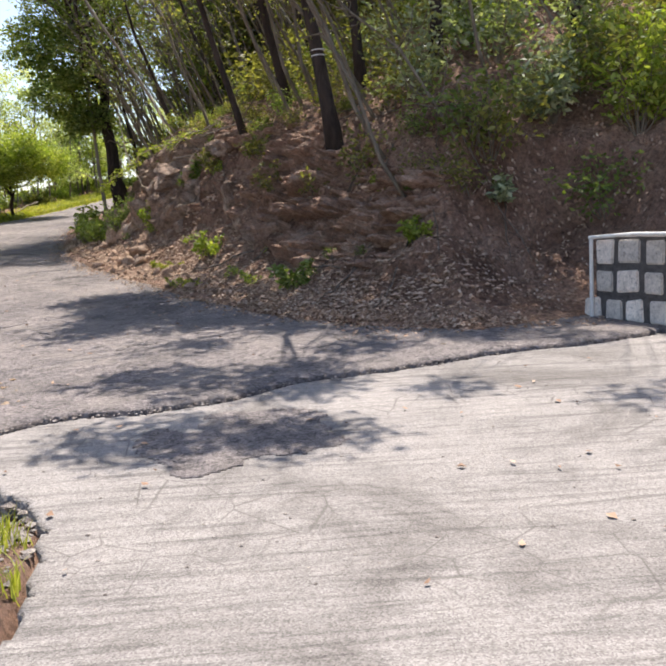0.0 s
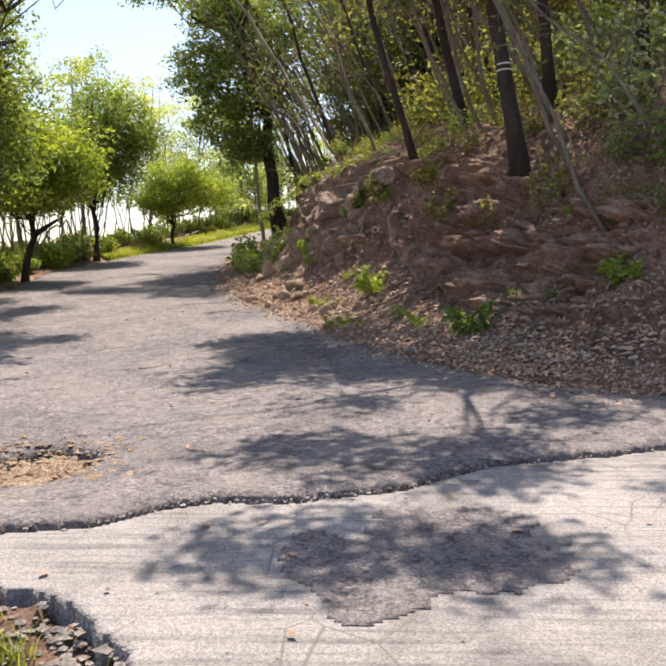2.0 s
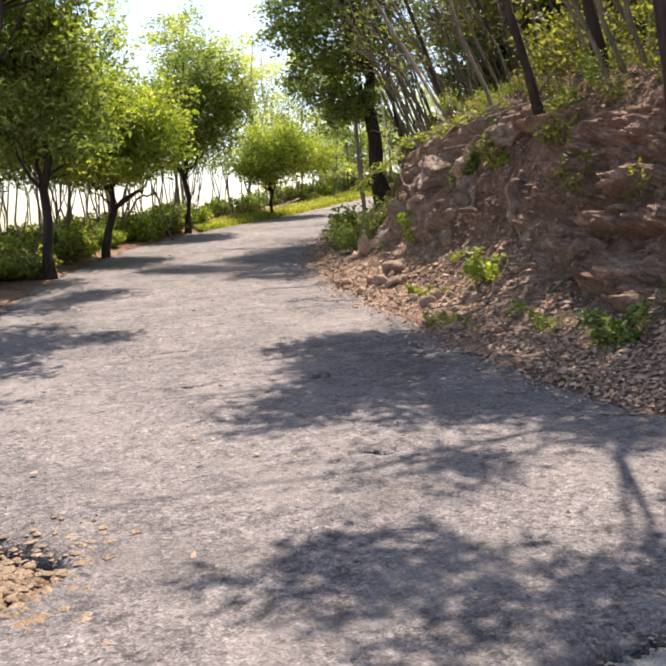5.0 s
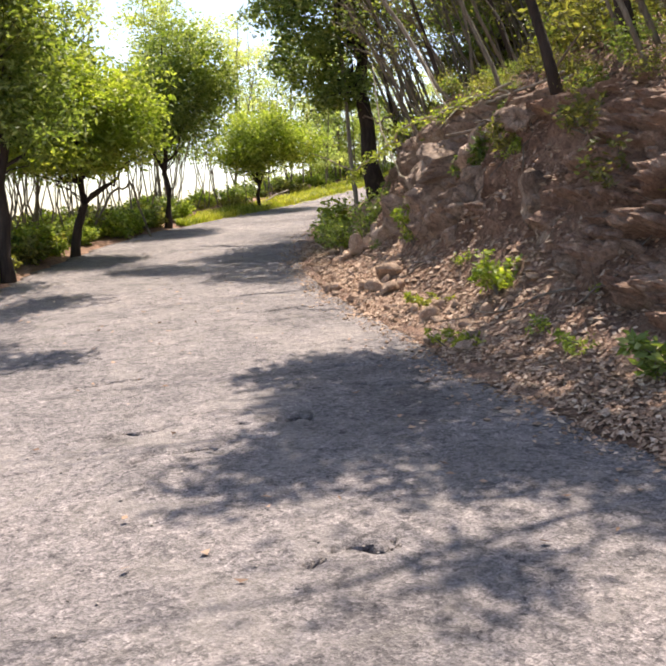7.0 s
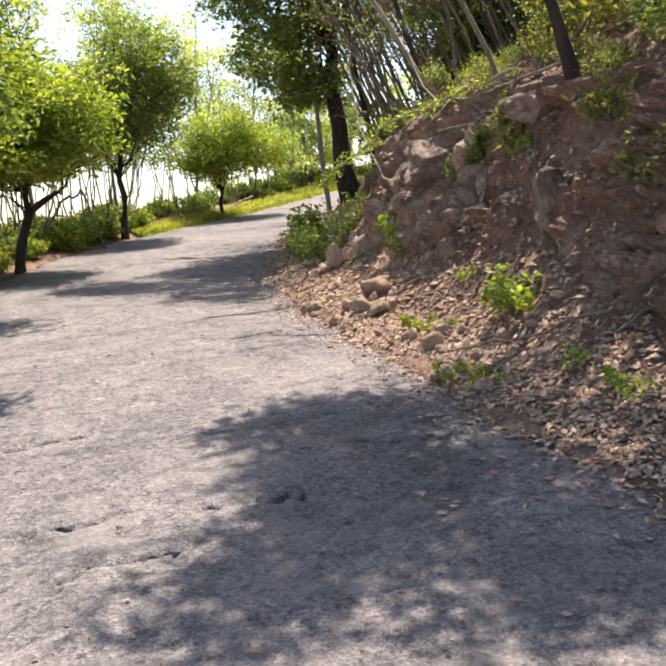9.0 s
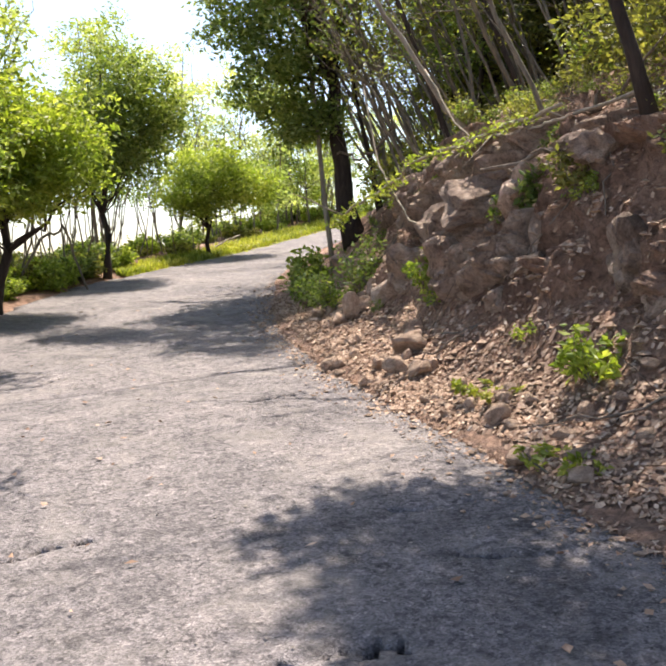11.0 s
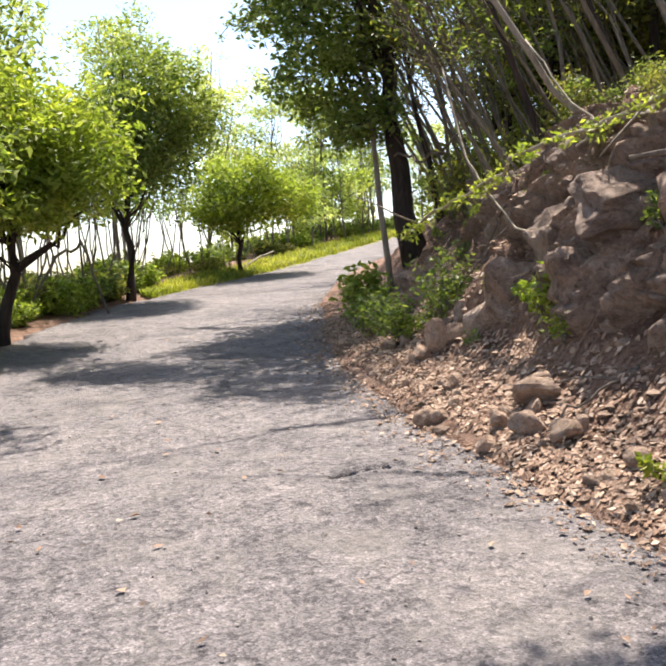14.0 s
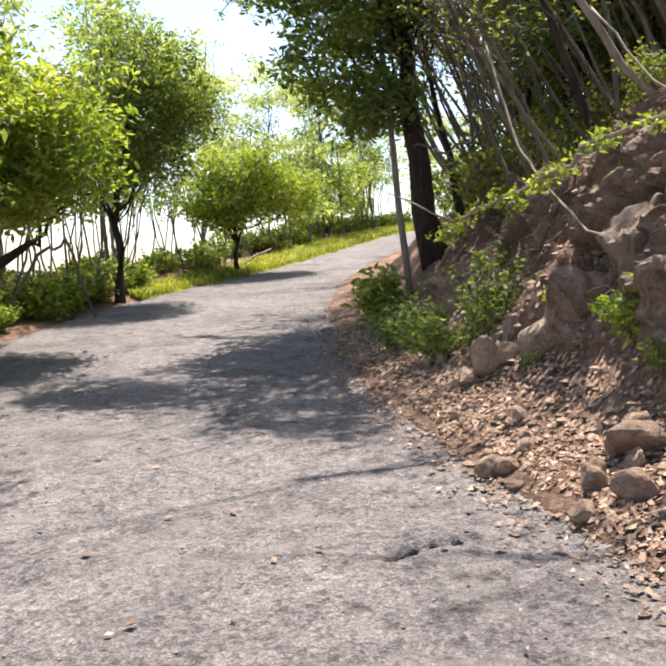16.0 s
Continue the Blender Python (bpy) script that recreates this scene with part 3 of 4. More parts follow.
for k, (x, y, h, n, s) in enumerate([(-9.6, 20.5, 4.4, 3000, 0.9), (-10.4, 24.5, 6.2, 1700, 1.1), (-9.6, 27.5, 6.0, 1800, 1.0), (-8.7, 31.5, 5.6, 2400, 1.1), (-7.6, 34.5, 5.0, 2400, 1.0), (-6.4, 37.5, 4.6, 2400, 0.9),
                                     (-10.8, 31, 6.6, 1700, 1.2), (-9.2, 36, 6.0, 2200, 1.2), (-5.2, 41.5, 4.2, 2600, 1.0), (-3.6, 44, 4.2, 2600, 1.1), (-7.4, 42, 5.6, 2400, 1.2), (-1.8, 46.5, 4.5, 2600, 1.2), (-11.2, 17.5, 4.6, 3000, 1.1), (-10.2, 14.0, 5.0, 3000, 1.2)]):
    # two crowns in three take the leaves with painted-in haze
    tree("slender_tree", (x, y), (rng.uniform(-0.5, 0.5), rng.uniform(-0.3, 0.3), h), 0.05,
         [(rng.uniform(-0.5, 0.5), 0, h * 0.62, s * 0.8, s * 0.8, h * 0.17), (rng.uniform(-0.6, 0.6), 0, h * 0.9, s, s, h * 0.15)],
         n * 1.1, 0.115, BARK_SAPLING, (LEAF_HAZED, LEAF_BRIGHT)[k % 3 == 2], "slender tree with an airy light green crown", 100 + k, 7, group="slender trees on the valley side")
for k in range(20):
    y = rng.uniform(33, 52)
    x = np.interp(y, [33, 44, 52], [-7.5, -3.5, 2.5]) - rng.uniform(-0.5, 4.5)
    hh = rng.uniform(2.2, 3.6)
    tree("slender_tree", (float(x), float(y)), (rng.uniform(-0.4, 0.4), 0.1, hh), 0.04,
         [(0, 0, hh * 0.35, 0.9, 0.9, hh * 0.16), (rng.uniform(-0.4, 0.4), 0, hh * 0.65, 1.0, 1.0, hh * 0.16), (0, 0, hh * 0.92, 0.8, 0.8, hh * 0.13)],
         1300, 0.13, BARK_SAPLING, (LEAF_HAZED, LEAF_BRIGHT)[k % 3 == 2], "slender tree with an airy light green crown", 400 + k, 5, group="slender trees on the valley side")
# thin bare stems between the trees
stems = []
for k in range(4):
    r2 = np.random.RandomState(40 + k)
    root = tagged(new("bare_sapling"), "thin bare grey sapling stem on the valley edge", "sapling", "bare saplings on the valley edge")
    store = tube(wander((0, 0, -0.3), (r2.uniform(-0.7, 0.5), 0.1, 3.4), 6, 0.06, r2), [0.024, 0.022, 0.02, 0.017, 0.014, 0.011, 0.007], 5)
    for j in range(5):
        p = np.array([r2.uniform(-0.1, 0.1), 0, 1.4 + 0.35 * j])
        tube(wander(p, p + [r2.uniform(-0.5, 0.5), r2.uniform(-0.3, 0.3), 0.6], 3, 0.03, r2), [0.009, 0.007, 0.005, 0.003], 4, store)
    part("stem", store, BARK_SAPLING, root)
    part("foliage", leaf_cloud(clumps(r2.uniform((-0.6, -0.4, 1.8), (0.5, 0.4, 3.5), (14, 3)), 12, 0.25, r2), 0.11, r2), LEAF, root)
    root.location = (-9.2, 19.0 + k, float(top_z(-9.2, 19.0 + k)))
    stems.append(root)
for k in range(150):
    y = rng.uniform(16, 42) if k < 90 else rng.uniform(14, 27)
    x = float(np.interp(y, [p[1] for p in EDGE], [p[0] for p in EDGE])) - rng.uniform(0.9, 3.4)
    copy_thing(stems[k % 4], pose(x, y, float(top_z(x, y)), rng.uniform(-12, 12), rng.uniform(-16, 16), rng.uniform(0, 360)) @ Matrix.Scale(rng.uniform(0.7, 1.15), 4))

# ---- forest on the bank ----
bt = tree("banded_tree", (2.0, 10.75), (-1.0, 1.0, 7.2), 0.115,
          crown_over((2.0, 10.75), [(0.35, 4.9, 0.95, 0.6, 5.8), (1.2, 4.6, 0.45, 0.35, 5.9), (0.2, 3.4, 0.9, 0.4, 5.8), (-0.1, 7.9, 0.8, 0.5, 6.2), (0.3, 9.0, 0.8, 0.7, 6.2), (1.75, 5.9, 0.35, 0.4, 6.2), (0.2, 6.5, 0.2, 0.4, 6.4), (0.9, 7.4, 0.4, 0.3, 6.3), (0.95, 3.2, 0.5, 0.35, 5.9)])
          + [(0.5, 0.9, 6.0, 1.4, 1.4, 0.7), (1.5, 0.2, 6.3, 1.3, 1.4, 0.7)], 13500, 0.14, BARK, LEAF_DARK, "tall tree with dark bark and a thin white band", 4, 7, stray=0.08)
rise = 3.61 - bt.location.z
c = Vector((-1.0 * (rise + 0.15) / 7.35, 1.0 * (rise + 0.15) / 7.35, rise))
for off in (0.0, 0.075):
    part("band", tube([c + Vector((0, 0, off)), c + Vector((-0.001, 0.001, off + 0.016))], [0.1, 0.1], 14), WHITE, bt, "thin white painted band")
FOREST = "slim trees on the bank"
tree("slim_tree", (1.45, 13.1), (-1.3, 0.5, 6.2), 0.085, crown_over((1.45, 13.1), [(-1.2, 9.9, 0.6, 0.65, 6.4), (-0.5, 10.1, 0.6, 0.55, 6.5), (-0.6, 9.0, 0.8, 0.7, 6.3), (-0.8, 8.1, 0.45, 0.5, 6.2), (-1.0, 7.5, 0.36, 0.34, 6.2), (0.35, 8.2, 0.55, 0.55, 6.4)]),
     8000, 0.14, BARK, LEAF_DARK, "slim dark-barked tree leaning over the road", 240, 6, group=FOREST)
tree("slim_tree", (5.6, 11.2), (-0.3, 0.5, 7.5), 0.1, crown_over((5.6, 11.2), [(3.5, 3.7, 0.5, 0.3, 7.3), (2.3, 4.1, 0.35, 0.25, 7.3)]) + [(0.0, 0.5, 6.6, 1.3, 1.3, 0.8), (0.8, -0.5, 6.9, 1.2, 1.2, 0.7)],
     1200, 0.14, BARK, LEAF_DARK, "slim dark-barked tree leaning over the bank", 241, 6, group=FOREST)
for k, (x, y, dx, h, r, n) in enumerate([(2.55, 12.1, -0.4, 7.0, 0.09, 2200), (0.75, 12.75, -1.9, 7.0, 0.06, 250), (3.6, 11.6, 0.2, 7.5, 0.1, 900), (4.4, 13.2, -0.4, 8, 0.1, 1000), (0.6, 19.2, -2.4, 6.5, 0.05, 0),
                                         (2.2, 15.4, -2.2, 7, 0.055, 0), (-0.6, 18.4, -2.2, 6.5, 0.05, 0), (4.8, 17.5, -1.4, 8, 0.1, 2400), (6.8, 9.0, -0.2, 7.5, 0.1, 900), (1.6, 20.5, -1.5, 8, 0.09, 0)]):
    tree("slim_tree", (x, y), (dx, 0.5, h), r, [(dx * 0.8, 0.5, h * 0.86, 1.3, 1.3, 0.8), (dx + 0.5, 0.8, h, 1.3, 1.3, 0.7)] if n else [], n, 0.13, BARK, LEAF_DARK, "slim dark-barked tree leaning over the bank", 200 + k, 6, group=FOREST)


def sapling(k, leafy, label, group):
    r2 = np.random.RandomState(60 + k)
    root = tagged(new("sapling"), label, "sapling", group)
    h, lx, ly = r2.uniform(4.8, 6.4), r2.uniform(-4.4, -2.5), r2.uniform(-0.2, 0.9)
    spine = wander((0, 0, -0.3), (lx, ly, h), 8, 0.06, r2)
    for j in range(9):
        spine[j][0] += 0.45 * math.sin(math.pi * j / 8) * (1 if k % 2 else 0.4)
    store = tube(spine, [0.027 * (1 - 0.09 * j) for j in range(9)], 6)
    hubs = []
    for j in range(16 if leafy else 9):
        p = np.array(spine[min(8, 3 + j // 3)])
        q = p + [r2.uniform(-0.9, 0.5), r2.uniform(-0.7, 0.7), r2.uniform(0.0, 0.9)]
        tube(wander(p, q, 3, 0.06, r2), [0.011, 0.008, 0.006, 0.003], 4, store)
        hubs += [q, (p + q) / 2]
    smooth(part("stem", store, BARK_SAPLING, root))
    part("crown", leaf_cloud(clumps(hubs, 22 if leafy else 7, 0.36, r2), 0.11 if leafy else 0.09, r2), LEAF_DARK if k % 3 else LEAF, root)
    return root


leafy = [sapling(k, True, "thin leaning sapling with small leaves", "leaning saplings on the bank") for k in range(5)]
bare = [sapling(10 + k, False, "thin leaning sapling with few leaves", "bare leaning saplings on the bank") for k in range(5)]
rng = np.random.RandomState(91)
count = {0: 0, 1: 0}
while count[0] < 76 or count[1] < 165:
    y = rng.uniform(8.5, 28)
    d = 2.1 + 10 * rng.uniform(0, 1) ** 1.5
    x, y = on_bank(d, y)
    if (y < 10.5 and x > 6) or (y < 11.5 and x < 2.5):
        continue
    open_sky = 13.6 < y < 22 and d < 7.5
    if 12.8 < y < 17.8 and d < 3.6 and rng.uniform() < 0.9:
        continue
    if x > 3 and y < 14 and rng.uniform() < 0.6:
        continue
    kind, which = (bare, 1) if open_sky or d < 4.2 or rng.uniform() < 0.3 else (leafy, 0)
    if count[which] >= (76, 165)[which]:
        continue
    m = pose(x, y, float(top_z(x, y)), rng.uniform(-5, 5), rng.uniform(-8, 8), rng.uniform(-35, 35)) @ Matrix.Scale(rng.uniform(0.7, 1.2), 4)
    n = count[which]
    if n < 5:
        kind[n].matrix_basis = m
    else:
        copy_thing(kind[n % 5], m)
    count[which] += 1
# denser trees up the slope
deep = [tree("forest_tree", (8 + k, 22), (-0.6, 0.2, 6.5), 0.07, [(-0.2, 0, 2.2, 1.2, 1.2, 0.9), (-0.4, 0.2, 3.8, 1.4, 1.4, 1.0), (-0.7, 0.2, 5.6, 1.4, 1.4, 1.0)], 4200, 0.14, BARK, (LEAF_DARK, LEAF, LEAF_DARK)[k],
             "leafy forest tree up the slope", 250 + k, 8, group="forest trees up the slope") for k in range(3)]
for k in range(98):
    x, y = on_bank(rng.uniform(6.5, 15), rng.uniform(9.5, 32)) if k < 44 else on_bank(rng.uniform(4.5, 12), rng.uniform(22.5, 36)) if k < 78 else on_bank(rng.uniform(3.0, 6), rng.uniform(24, 34))
    if (y < 17 and x > 3.0 and k % 5 < 3) or (y < 19 and k % 2):
        continue
    copy_thing(deep[k % 3], pose(x, y, float(top_z(x, y)), 0, 0, rng.uniform(0, 360)) @ Matrix.Scale(rng.uniform(0.75, 1.25), 4))

# ---- shrubs ----
BANK = "shrubs on the bank"
shrub("shrub", (1.25, 9.15), 0.42, 0.42, 420, 0.085, LEAF, "small dense green shrub at the foot of the bank", 1)
shrub("shrub", (0.1, 11.75), 0.55, 0.42, 420, 0.085, LEAF_BRIGHT, "yellow-green shrub on the bare soil bank", 2)
shrub("shrub", (-1.05, 14.75), 0.5, 0.42, 420, 0.075, LEAF_BRIGHT, "bright green shrub among fallen stones", 3)
shrub("shrub", (-2.35, 17.0), 1.0, 0.62, 1150, 0.06, LEAF, "bushy green shrub at the foot of the rocks", 4)
shrub("shrub", (-1.9, 16.7), 0.7, 0.75, 750, 0.06, LEAF, "bushy green shrub at the foot of the rocks", 5)
shrub("shrub", (-2.75, 18.0), 0.8, 0.5, 700, 0.06, LEAF, "bushy green shrub at the foot of the rocks", 6)
shrub("shrub", (-3.2, 20.3), 0.6, 0.75, 700, 0.12, LEAF_BRIGHT, "yellow-green shrub under the large tree", 7)
shrub("shrub", (2.68, 8.6), 0.34, 0.4, 260, 0.08, LEAF_BRIGHT, "small yellow-green shrub on bare soil", 8)
shrub("shrub", (3.7, 8.8), 0.4, 0.4, 300, 0.1, LEAF_GREY, "small shrub with grey-green leaves on the bank", 9)
shrub("shrub", (4.7, 9.6), 0.9, 1.3, 1000, 0.11, LEAF_GREY, "tall shrub with grey-green leaves on the bank", 10)
for k, (x, y, w, h) in enumerate([(3.0, 10.6, 1.1, 1.5), (4.3, 10.9, 1.2, 1.7), (3.5, 12.0, 1.3, 1.9), (5.4, 10.6, 1.2, 1.8), (2.9, 13.2, 1.2, 1.6)]):
    shrub("shrub", (x, y), w, h, 520, 0.11, LEAF_GREY, "tall shrub with grey-green leaves on the bank", 70 + k, loose=0.34)
shrub("shrub", (5.6, 9.0), 1.0, 1.7, 1000, 0.12, LEAF_BRIGHT, "tall bright green shrub above the stone wall", 12)
for k, (x, y, w) in enumerate([(1.15, 11.3, 0.8), (0.95, 12.1, 0.7), (1.6, 10.6, 0.6), (0.2, 13.2, 0.5), (-0.9, 15.6, 0.6)]):
    shrub("shrub", (x, y), w, 0.45, 380, 0.07, LEAF_DARK, "sparse olive-green shrub clinging to the earth face", 80 + k)
shrub("shrub", (-0.15, 13.75), 0.35, 0.5, 240, 0.09, LEAF, "small green shrub between rocks", 13)
shrub("shrub", (-0.6, 12.2), 0.5, 0.14, 260, 0.06, GRASS, "low dry weeds at the road edge", 14)
shrub("shrub", (-0.25, 10.7), 0.6, 0.16, 320, 0.06, GRASS, "low dry weeds at the road edge", 15)
under = [shrub("undergrowth_shrub", (6 + k, 14), 1.2, 1.1, 480, 0.095, (LEAF_DARK, LEAF, LEAF_DARK)[k], "leafy undergrowth shrub in the forest", 20 + k, "undergrowth in the forest", 0.32) for k in range(3)]
rng = np.random.RandomState(17)
for k in range(190):
    y = rng.uniform(8.5, 27)
    d = rng.uniform(2.2, 8) if k > 55 else rng.uniform(1.9, 3.0)
    x, y = on_bank(d, y)
    if x < 5 and y < 8.2:
        continue
    top = 0.55 if d < 3.4 and 11.5 < y < 19.5 else 1.25
    copy_thing(under[k % 3], pose(x, y, float(top_z(x, y)), 0, 0, rng.uniform(0, 360)) @ Matrix.Scale(rng.uniform(0.3, 1.0) * top, 4))
weed = [shrub("weed", (1.0 + k, 12.5), 0.34, 0.3, 190, 0.052, (LEAF, LEAF_BRIGHT)[k], "small green weed growing on the bank", 44 + k, "weeds on the bank") for k in range(2)]
for k in range(44):
    x, y = on_bank(rng.uniform(0.7, 2.4), rng.uniform(9, 21))
    copy_thing(weed[k % 2], pose(x, y, float(top_z(x, y)), rng.uniform(-15, 15), rng.uniform(-20, 5), rng.uniform(0, 360)) @ Matrix.Scale(rng.uniform(0.4, 1.1), 4))
verge = [shrub("verge_shrub", (-8.9, 20 + k), 1.0, 0.62, 700, 0.11, (LEAF, LEAF_BRIGHT, LEAF_DARK)[k], "leafy roadside shrub on the valley edge", 30 + k, "roadside shrubs on the valley edge") for k in range(3)]
for k in range(210):
    y = rng.uniform(13.5, 25.5) if k < 120 else rng.uniform(25, 44)
    x = float(np.interp(y, [p[1] for p in EDGE], [p[0] for p in EDGE])) - (rng.uniform(0.35, 3.0) if k < 120 else rng.uniform(1.2, 4.0))
    copy_thing(verge[k % 3], pose(x, y, float(top_z(x, y)), 0, 0, rng.uniform(0, 360)) @ Matrix.Scale(rng.uniform(0.5, 1.1), 4))


# ---- rocks ----
def rock_mesh(seed, detail=3, cuts=9, rough=0.07):
    rng = np.random.RandomState(seed)
    bm = bmesh.new()
    bmesh.ops.create_icosphere(bm, subdivisions=detail, radius=0.5)
    planes = []
    for _ in range(cuts):
        n = Vector(rng.normal(0, 1, 3)).normalized()
        planes.append((n, rng.uniform(0.24, 0.42)))
    for v in bm.verts:
        for n, d in planes:
            over = v.co.dot(n) - d
            if over > 0:
                v.co -= n * over * 0.92
        v.co += v.co.normalized() * rough * (noise.noise(v.co * 3.5 + Vector((seed, 0, 0))) + 0.5 * noise.noise(v.co * 9 + Vector((0, seed, 0))))
    me = bpy.data.meshes.new("rock")
    bm.to_mesh(me)
    bm.free()
    return me


BOULDERS = [rock_mesh(300 + k, 4, 14, 0.16) for k in range(4)]
STONES = [rock_mesh(320 + k, 3, 10, 0.06) for k in range(6)]
for me in BOULDERS:
    me.materials.append(OUTCROP)
for me in STONES:
    me.materials.append(ROCK)


def stone(name, kind, at, size, turn, label, group, sink=0.25):
    ob = tagged(new(name, kind), label, "rock", group)
    z = float(top_z(at[0], at[1])) if len(at) == 2 else at[2]
    ob.matrix_world = pose(at[0], at[1], z + size[2] * (0.36 - sink), *turn) @ Matrix.Diagonal((*size, 1))
    return ob


def cells(u, v, seed):
    """Broken blocks over a plane: a height that tilts within each block, and the distance from its edge."""
    iu, iv = np.floor(u), np.floor(v)
    f1, f2 = np.full(u.shape, 9.0), np.full(u.shape, 9.0)
    height = np.zeros(u.shape)
    for du in (-1, 0, 1):
        for dv in (-1, 0, 1):
            a, b = iu + du, iv + dv
            cu, cv = a + 0.1 + 0.8 * hashed(a, b, seed), b + 0.1 + 0.8 * hashed(a, b, seed + 1)
            d = np.hypot(u - cu, v - cv)
            tilt = hashed(a, b, seed + 2) + 1.8 * (hashed(a, b, seed + 3) - 0.5) * (u - cu) + 1.9 * (hashed(a, b, seed + 4) - 0.72) * (v - cv)
            near = d < f1
            f2 = np.where(near, f1, np.minimum(f2, d))
            height = np.where(near, tilt, height)
            f1 = np.where(near, d, f1)
    return height, f2 - f1


def bank_face(name, y0, y1, d0, d1, size, flat, amount, material, label, seed, skew=0.5):
    """A broken face of rock or earth that stands out of the bank, with ledges and deep joints."""
    s, d = np.meshgrid(np.arange(y0, y1, 0.024), np.arange(d0, d1, 0.011))
    fx, fy = [p[0] for p in FOOT[9:]], [p[1] for p in FOOT[9:]]
    x = np.interp(s, fy, fx) + d * 1.12
    z = road_z(x, s) + bank_height(np.maximum(side_of(x, s, FOOT), 0), s)
    up = z - road_z(x, s)
    u = s * 1.1 / size + 0.35 * fbm(s * 1.3, up * 1.3, 3, seed)
    v = up / size * flat + skew * s / size + 0.35 * fbm(s * 1.3, up * 1.3, 3, seed + 5)
    h1, e1 = cells(u, v, seed + 10)
    h2, e2 = cells(u * 2.7, v * 2.7, seed + 20)
    h3, e3 = cells(u * 7, v * 7, seed + 30)
    push = amount * (0.7 * h1 + 0.42 * h2 + 0.17 * h3 - 0.1) - 0.55 * amount * np.exp(-e1 / 0.09) - 0.28 * amount * np.exp(-e2 / 0.1) - 0.08 * amount * np.exp(-e3 / 0.1) + 0.05 * fbm(s * 7, up * 7, 4, seed + 40)
    patch = fbm(s * 0.8, up * 1.2, 3, seed + 50) + 0.42
    rim = np.minimum(np.minimum((s - y0) / 0.5, (y1 - s) / 0.5), np.minimum((d - d0) / 0.22, (d1 - d) / 0.22))
    out = push - 0.06 - 0.45 * (1 - np.clip(np.minimum(rim, patch * 3 + 0.35), 0, 1))
    x, y, z = x - out * 0.84, s - out * 0.4, z + out * 0.3
    ny, nx = s.shape
    i = np.arange((ny - 1) * (nx - 1))
    a = i // (nx - 1) * nx + i % (nx - 1)
    keep = (out > -0.3).ravel()
    faces = np.stack([a, a + 1, a + nx + 1, a + nx], 1)
    faces = faces[keep[faces].any(1)]
    ob = part(name, (np.stack([x, y, z], -1).reshape(-1, 3).tolist(), faces.tolist()), material)
    return tagged(ob, label, "rock face", kind="structure")


bank_face("rock_face", 12.9, 18.6, 1.0, 2.5, 0.62, 0.8, 0.36, OUTCROP, "craggy grey-brown rock face in the bank", 700, 0.45)
bank_face("earth_face", 8.3, 13.6, 1.2, 2.55, 0.5, 1.6, 0.36, RED_EARTH, "crumbling red earth face with ledges in the bank", 800, 0.1)
OUT = "rock outcrop in the bank"
for k, (x, y, z, sx, sy, sz, rz) in enumerate([(-1.35, 15.75, 1.35, 1.0, 1.0, 1.1, 20), (-0.95, 15.2, 1.75, 1.0, 1.1, 1.2, 50), (-0.75, 14.7, 1.55, 0.9, 0.8, 0.9, 10), (-0.15, 14.2, 2.15, 1.1, 0.8, 0.7, 75), (-0.45, 14.9, 2.3, 1.0, 1.0, 0.9, 30),
                                               (0.15, 13.2, 1.45, 0.8, 0.8, 0.8, 15), (0.55, 12.5, 1.6, 0.9, 0.7, 0.8, 40), (0.95, 11.5, 1.0, 0.8, 0.5, 0.45, 60), (1.25, 11.0, 1.15, 0.9, 0.6, 0.4, 35), (0.6, 11.95, 0.95, 0.6, 0.6, 0.6, 5),
                                               (-1.75, 16.4, 1.2, 0.7, 0.7, 0.8, 70), (1.6, 10.5, 0.95, 0.7, 0.5, 0.4, 25), (-0.75, 13.9, 1.1, 0.9, 0.5, 0.4, 120), (-0.35, 13.2, 0.95, 0.7, 0.4, 0.35, 130), (-2.2, 18.4, 1.5, 0.8, 0.8, 0.7, 0)]):
    stone("boulder", BOULDERS[k % 4], (x + 0.08, y + 0.02, z), (sx * 1.0, sy * 1.0, sz * 1.0), (20 * (k % 3) - 20, 25, rz), "weathered grey-brown boulder bedded in the soil bank", OUT, 0.3)
stone("boulder", BOULDERS[1], (-0.5, 14.5, 2.25), (1.35, 1.0, 0.62), (32, -24, 40), "large slanting brown boulder overhanging the bank", OUT, 0.3)
rng = np.random.RandomState(63)
for k in range(12):
    y = rng.uniform(8.8, 19.5)
    d = rng.uniform(1.3, 2.3) + (0.35 if y < 10.5 else 0)
    x, y = on_bank(d, y)
    w = rng.uniform(0.2, 0.55)
    stone("boulder", BOULDERS[k % 4], (x - 0.1, y - 0.05), (w * rng.uniform(0.9, 1.5), w * rng.uniform(0.7, 1.1), w * rng.uniform(0.5, 0.9)), (rng.uniform(-30, 30), rng.uniform(10, 45), rng.uniform(0, 360)),
          "weathered grey-brown boulder bedded in the soil bank", OUT, 0.3)
FALL = "stones fallen at the foot of the bank"
